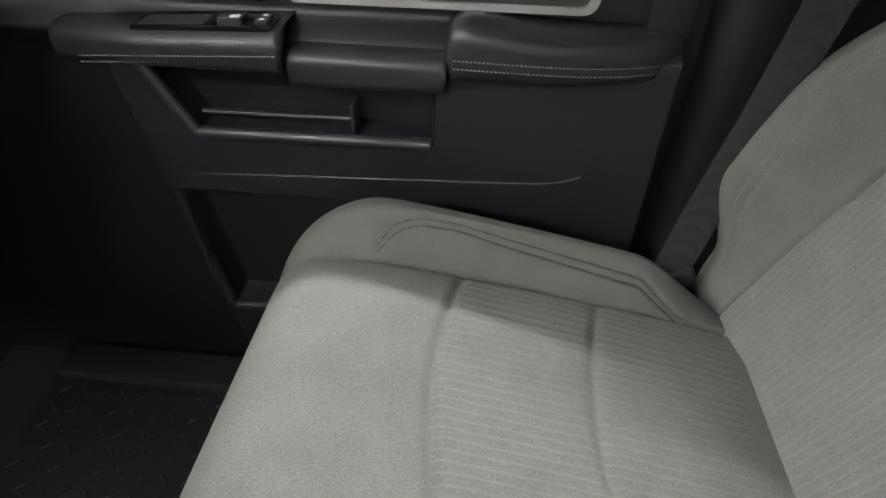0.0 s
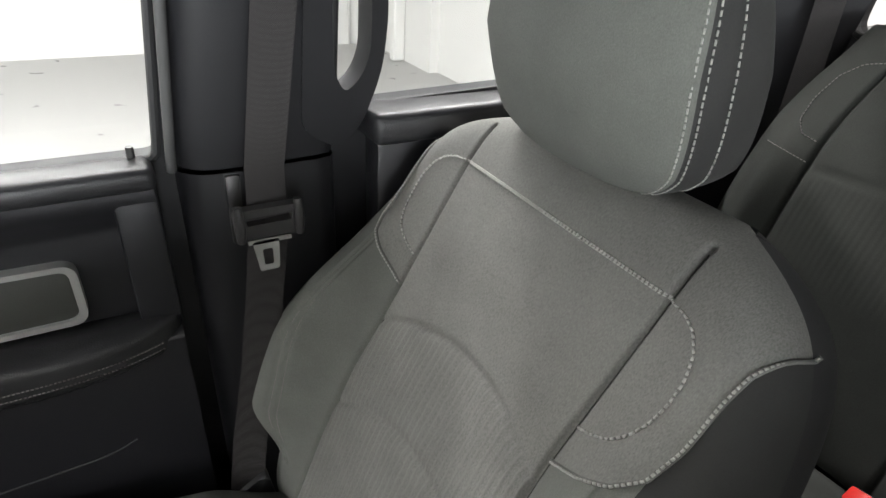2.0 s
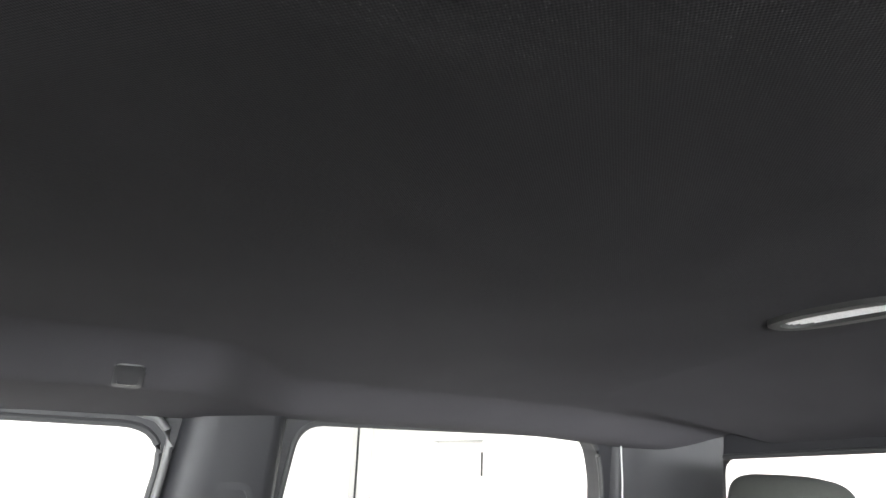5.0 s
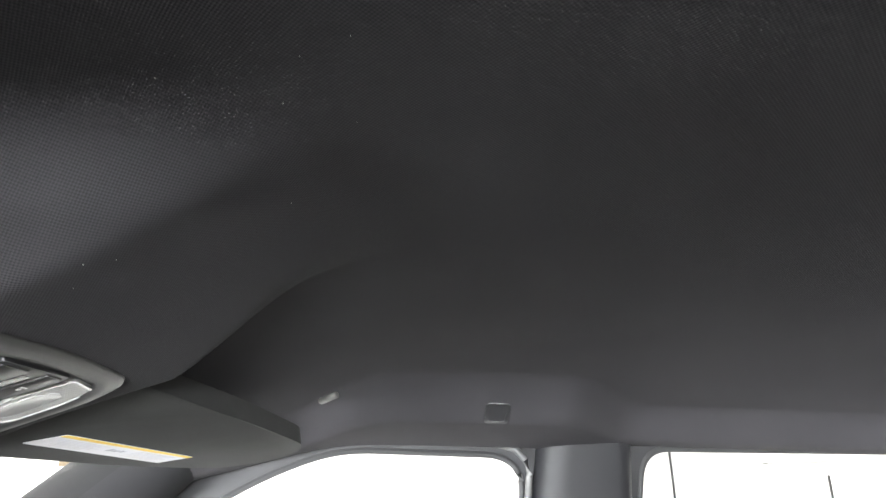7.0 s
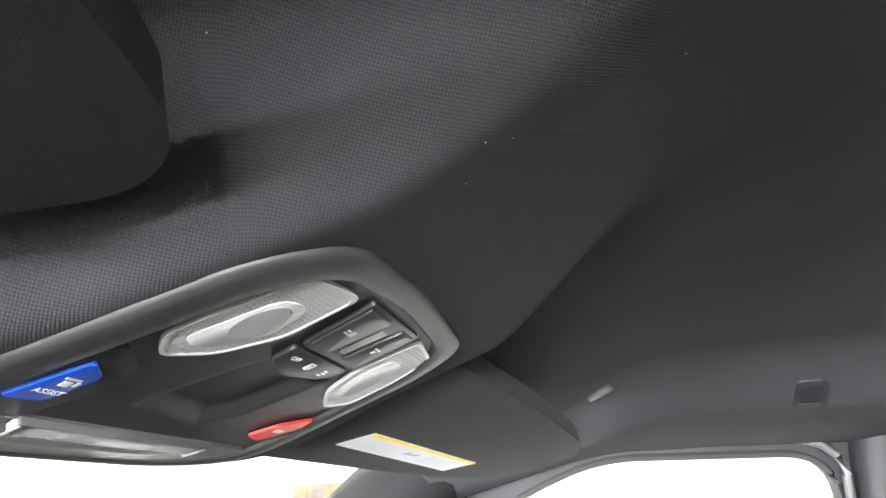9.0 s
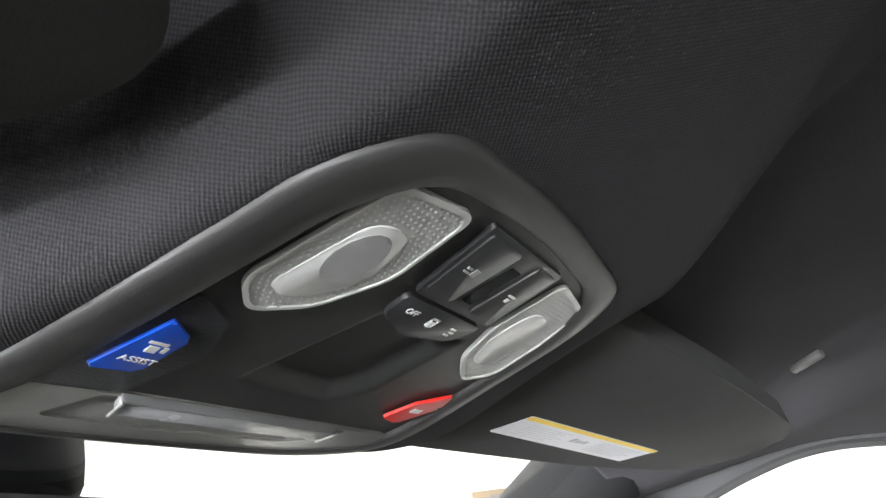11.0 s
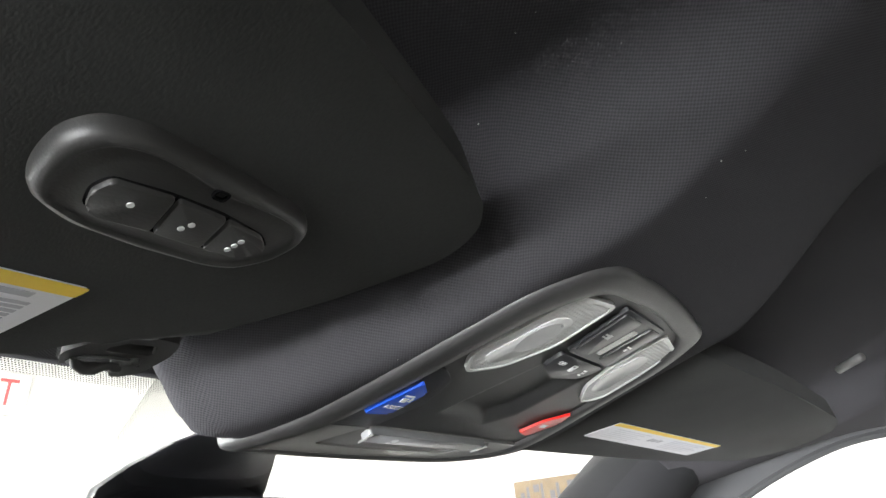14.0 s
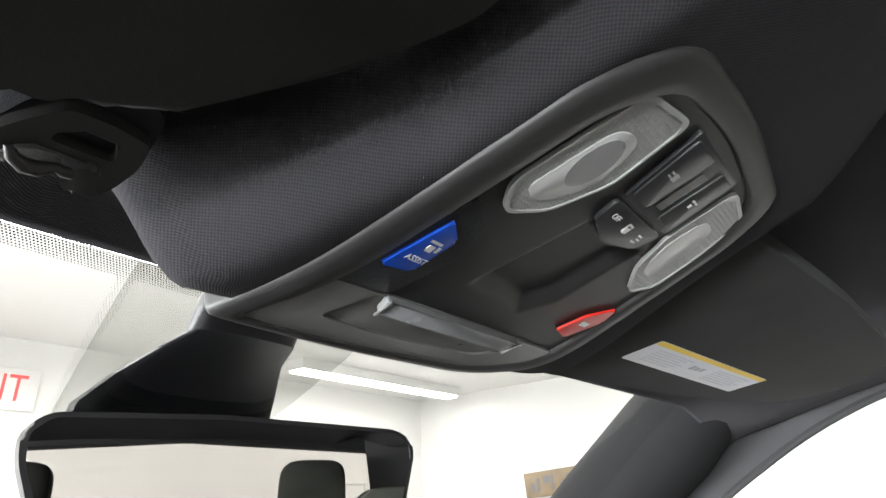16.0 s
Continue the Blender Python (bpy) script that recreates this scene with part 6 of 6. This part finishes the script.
def visor_hook(sg):
    t = thing("visor_hook", (sg * 0.175, 0.595, 1.285), "black plastic visor hook screwed to the headliner", "hook", "visor hooks")
    to = lambda u, v, h: (sg * u, v, vz(u, v) + 0.014 - h)
    # base plate, sunk into the cloth
    bm = bmesh.new()
    slab(bm, round_poly([(0.1600, 0.5750), (0.1646, 0.5709), (0.1738, 0.5703), (0.1843, 0.5739), (0.1933, 0.5822), (0.1988, 0.597), (0.1930, 0.6120), (0.1780, 0.6110), (0.1682, 0.6160), (0.1614, 0.6170), (0.1577, 0.6111), (0.1571, 0.6008), (0.1575, 0.5898)], 0.004), to, -0.045, 0.002, 0.0015)
    part("base", bm, PLASTIC, t)
    # curved arm with its slot, one jaw of the hook
    bm = bmesh.new()
    holed(bm, round_poly([(0.1977, 0.5960), (0.1964, 0.5924), (0.1918, 0.5855), (0.1853, 0.5779), (0.1733, 0.5785), (0.1612, 0.5817), (0.1592, 0.5858), (0.1579, 0.5937), (0.1597, 0.6057), (0.1632, 0.6132), (0.1675, 0.6122), (0.1669, 0.6036), (0.1664, 0.6001), (0.1698, 0.5978), (0.1810, 0.5957), (0.1870, 0.5956), (0.1904, 0.5975), (0.1927, 0.6021), (0.1940, 0.6060)], 0.0025, 3),
         round_poly([(0.1848, 0.5913), (0.1839, 0.5875), (0.1789, 0.5837), (0.1703, 0.5850), (0.1678, 0.5854), (0.1659, 0.5920), (0.1668, 0.5937), (0.1744, 0.5932), (0.1827, 0.5920)], 0.0012, 3), to, 0.0, 0.006)
    part("arm", bm, MODULE_M, t)
    # pale lines laid on the arm's edges as their highlight
    bm = bmesh.new()
    tube(bm, [to(0.1664, 0.6001, 0.0062), to(0.1698, 0.5978, 0.0064), to(0.1810, 0.5957, 0.0064), to(0.1870, 0.5956, 0.0064), to(0.1904, 0.5975, 0.0064), to(0.1927, 0.6021, 0.0062)], 0.0008, 6)
    tube(bm, [to(0.1840, 0.5878, 0.0056), to(0.1789, 0.5840, 0.0056), to(0.1690, 0.5853, 0.0056), to(0.1661, 0.5918, 0.0056)], 0.0005, 6)
    part("rim", bm, SEAL_M, t, "pale line for the moulding edge's highlight")
    # the other jaw and its blunt tip
    bm = bmesh.new()
    tube(bm, [to(0.1921, 0.5983, 0.006), to(0.1902, 0.6006, 0.0075), to(0.1865, 0.6027, 0.008), to(0.1828, 0.6028, 0.008), to(0.1802, 0.6008, 0.008), to(0.1787, 0.6000, 0.008), to(0.1765, 0.6010, 0.008), to(0.1740, 0.6009, 0.008)], [0.0014, 0.002, 0.0026, 0.0026, 0.0018, 0.0016, 0.002, 0.002], 10)
    part("jaw", bm, MODULE_M, t)
    bm = bmesh.new()
    slab(bm, round_poly([(0.1773, 0.6026), (0.1761, 0.6008), (0.1736, 0.5976), (0.1706, 0.5954), (0.1673, 0.5969), (0.1677, 0.6031), (0.1684, 0.6094), (0.1715, 0.6099), (0.1750, 0.6068)], 0.0018), to, 0.0, 0.0085, 0.0018, 3)
    part("tip", bm, MODULE_M, t)


visor_hook(-1)
visor_hook(1)

# ---- rear-view mirror ----
mi = thing("rear_view_mirror", (0.0, 0.72, 1.2), "black framed rear-view mirror on a plastic stalk", "mirror")
FM = look((0.012, 0.748, 1.197), (0.012 - 0.25, 0.748 - 0.968, 1.197 - 0.019), 0)
to = lambda u, v, h: tuple(FM @ Vector((u, v, -h)))
shape = [(-0.1175, 0.0285), (-0.1200, 0.018), (-0.104, -0.048), (0.104, -0.048), (0.1275, 0.012), (0.1290, 0.0285), (0.1175, 0.0375), (0.0250, 0.0400), (-0.103, 0.0355)]
bm = bmesh.new()
slab(bm, round_poly(shape, 0.008), to, -0.024, 0.0, 0.0025, 3)
part("housing", bm, PLASTIC_S, mi)
bm = bmesh.new()
slab(bm, round_poly([(-0.1140, 0.0262), (-0.1165, 0.018), (-0.101, -0.044), (0.101, -0.044), (0.1240, 0.011), (0.1252, 0.0262), (0.1160, 0.0345), (0.025, 0.0370), (-0.1020, 0.0325)], 0.004), to, 0.0002, 0.0008)
part("mirror_glass", bm, MIRROR_M, mi, "mirror glass", smooth=False)
bm = bmesh.new()
st = [((-0.031, 0.700, 1.300), 0.034, 0.024), ((-0.0315, 0.715, 1.273), 0.0345, 0.024), ((-0.0245, 0.745, 1.269), 0.0425, 0.024), ((-0.0195, 0.775, 1.257), 0.0575, 0.024), ((-0.0145, 0.802, 1.244), 0.0695, 0.024), ((-0.012, 0.815, 1.228), 0.071, 0.024), ((-0.012, 0.815, 1.205), 0.060, 0.024)]
rws = []
for (px, py, pz), hw, dp in st:
    rws.append([bm.verts.new((px + hw * math.copysign(abs(math.cos(a)) ** 0.6, math.cos(a)), py + dp / 2 * math.copysign(abs(math.sin(a)) ** 0.6, math.sin(a)), pz)) for a in [2 * math.pi * k_ / 24 for k_ in range(24)]])
for r0_, r1_ in zip(rws, rws[1:]):
    for k_ in range(24):
        bm.faces.new((r0_[k_], r0_[(k_ + 1) % 24], r1_[(k_ + 1) % 24], r1_[k_]))
bm.faces.new(rws[0])
bm.faces.new(rws[-1])
part("stalk", bm, PLASTIC, mi)
# dotted black border of the windscreen: along its top and round the stalk
def on_screen(x_, k_):
    a_, b_ = Vector(W_TOP(x_)), Vector(W_BOT(x_))
    return a_.lerp(b_, k_ / (b_ - a_).length)


bm = bmesh.new()
pitch_ = 0.0016
for i_ in range(-260, 260):
    for j_ in range(0, 100):
        x_ = (i_ + 0.5 * (j_ % 2)) * pitch_
        k_ = -0.034 + j_ * pitch_ * 0.87
        side_ = abs(x_ + 0.103 - 0.09 * max(k_ + 0.02, 0)) + 0.02 * max(k_, 0)
        if k_ > -0.0175 and side_ > 0.0045:
            continue
        r_ = 0.00055 * (1 - 0.5 * smooth01(np.array((k_ + 0.030) / 0.02)))
        c_ = on_screen(x_, k_)
        bm.faces.new([bm.verts.new(c_ + Vector((r_ * math.cos(q_ * math.pi / 3), r_ * 0.8 * math.sin(q_ * math.pi / 3), -r_ * 0.6 * math.sin(q_ * math.pi / 3))) + Vector((0, -0.0015, -0.0015))) for q_ in range(6)])
ob_ = part("dotted_border", bm, GLOSS, bpy.data.objects["windscreen"], "black printed dots", smooth=False)
ob_["kind"] = "stuff"


# pale printed shade round the mirror's foot
kk, kx = np.meshgrid(np.linspace(-0.034, 0.125, 16), np.linspace(0, 1, 18))
kx = (-0.103 + 0.09 * np.clip(kk + 0.02, 0, 1)) * (1 - kx) + (0.072 - 0.35 * np.clip(kk, 0, 1)) * kx
pts_ = [[on_screen(float(a_), float(b_)) + Vector((0, -0.002, -0.002)) for a_, b_ in zip(r0_, r1_)] for r0_, r1_ in zip(kx, kk)]
ob_ = sheet("printed_shade", *(np.array([[q_[k_] for q_ in r_] for r_ in pts_]) for k_ in range(3)), pane_glass("shade_print", (0.74, 0.74, 0.73)), bpy.data.objects["windscreen"], "pale grey dot print")
ob_.visible_shadow = False


# ---- things in the garage seen through the glass ----
dk = thing("wall_desk", (4.85, -3.95, 0.62), "small dark wall desk on thin metal legs", "desk")
bm = bmesh.new()
box(bm, (4.05, -4.14, 0.59), (5.62, -3.72, 0.62), 0.005)
part("top", bm, PLASTIC_G, dk)
for x_ in (4.12, 4.80, 5.52):
    bm = bmesh.new()
    tube(bm, [(x_, -4.12, 0.59), (x_, -4.12, 0.14)], 0.014, 8)
    part("leg", bm, PLASTIC, dk)
    bm = bmesh.new()
    tube(bm, [(x_, -3.76, 0.59), (x_, -4.12, 0.31)], 0.010, 8)
    part("brace", bm, PLASTIC, dk)
mo = thing("monitor", (4.54, -4.02, 0.62), "silver computer monitor showing a pale pink screen", "monitor")
bm = bmesh.new()
box(bm, (4.24, -4.06, 0.73), (4.84, -4.03, 1.08), 0.006)
part("case", bm, SILVER, mo)
bm = bmesh.new()
box(bm, (4.26, -4.032, 0.755), (4.82, -4.027, 1.065))
part("screen", bm, mat("screen", (0.46, 0.37, 0.34), 0.3), mo, smooth=False)
bm = bmesh.new()
box(bm, (4.51, -4.06, 0.62), (4.57, -4.03, 0.74), 0.004)
part("stand", bm, SILVER, mo)
for x_, hgt, r_, colr, lab in ((5.08, 0.26, 0.05, (0.02, 0.02, 0.02), "black bottle on the desk"), (4.70, 0.12, 0.05, (0.75, 0.68, 0.06), "yellow tub on the desk"),
                               (4.45, 0.09, 0.05, (0.6, 0.65, 0.05), "yellow green tub on the desk"), (5.32, 0.14, 0.045, (0.25, 0.7, 0.08), "bright green bottle on the desk"),
                               (4.18, 0.14, 0.06, (0.03, 0.03, 0.03), "black tool on the desk")):
    bm = bmesh.new()
    tube(bm, [(x_, -3.86, 0.62), (x_, -3.86, 0.62 + hgt * 0.7), (x_, -3.86, 0.62 + hgt * 0.8), (x_, -3.86, 0.62 + hgt)], [r_, r_, r_ * 0.5, r_ * 0.45], 14)
    tagged(part("bottle", bm, mat("bottle_plastic", colr, 0.35)), lab, "bottle", "bottles on the desk")
cart = thing("storage_cart", (5.15, -3.9, GZ), "white plastic drawer cart with cloths on top", "cart")
for z0 in (GZ + 0.02, GZ + 0.38, GZ + 0.74):
    bm = bmesh.new()
    box(bm, (4.86, -4.12, z0), (5.48, -3.75, z0 + 0.34), 0.01)
    part("drawer", bm, mat("cart_plastic", (0.62, 0.64, 0.66), 0.3), cart)
for x_, z_, colr, lab in ((5.12, 0.03, (0.02, 0.10, 0.55), "blue cloth bundle"), (5.36, 0.03, (0.75, 0.5, 0.04), "orange cloth bundle"), (4.98, 0.02, (0.55, 0.6, 0.08), "lime cloth bundle")):
    bm = bmesh.new()
    bmesh.ops.create_icosphere(bm, subdivisions=3, radius=0.14)
    for v_ in bm.verts:
        v_.co *= 1 + 0.35 * noise.noise(v_.co * 9 + Vector((x_, 0, z_)))
        v_.co.z *= 0.8
        v_.co += Vector((x_, -3.88, z_ + 0.14))
    tagged(part("cloth_bundle", bm, mat("cloth_dye", colr, 0.9, bump=0.5, bscale=80)), lab + " lying on the cart", "cloth")
bm = bmesh.new()
box(bm, (4.42, -4.1, GZ), (4.82, -3.7, -0.55), 0.03, 3)
tagged(part("tool_box", bm, PLASTIC), "black plastic tool box on the floor", "tool box")

# exit sign, sign board and shutter ahead of the truck
ex = thing("exit_sign", (1.75, 8.9, 2.6), "white exit sign with red letters", "exit sign")
bm = bmesh.new()
box(bm, (1.74, 8.93, 2.42), (2.64, 8.99, 2.92), 0.01)
part("case", bm, WHITE, ex)
text_on("EXIT", 0, 0, 0.46, ex, glow("exit_red", (0.9, 0.06, 0.06), 0.8), 0, 0, lambda u, v, h: (2.15 + 0.78 * u, 8.925 - h, 2.67 - v))
sb = thing("sign_board", (12.0, 6.0, 1.2), "brown wooden sign with dark lettering bars on the wall", "sign")
bm = bmesh.new()
tilt_ = Matrix.Translation((10.24, 5.61, 1.44)) @ Matrix.Rotation(radians(-4), 4, "X")
box(bm, (-0.045, -0.81, -0.22), (0.045, 0.81, 0.22), 0.01, 2, tilt_)
part("board", bm, mat("brown_board", (0.20, 0.145, 0.085), 0.6, scale=5, var=0.5), sb)
bm = bmesh.new()
for y_, w_, z0_, z1_ in ((-0.66, 0.10, -0.13, 0.12), (-0.50, 0.05, -0.13, 0.15), (-0.36, 0.13, -0.02, 0.13), (-0.33, 0.05, -0.14, -0.02), (-0.10, 0.06, -0.13, 0.12), (0.02, 0.10, -0.14, 0.0), (0.22, 0.05, -0.12, 0.14), (0.34, 0.12, 0.0, 0.13), (0.52, 0.06, -0.14, 0.11), (0.64, 0.08, -0.12, 0.02)):
    box(bm, (-0.049, y_ - w_ / 2, z0_), (-0.044, y_ + w_ / 2, z1_), m=tilt_)
part("lettering_bars", bm, INK, sb, smooth=False)
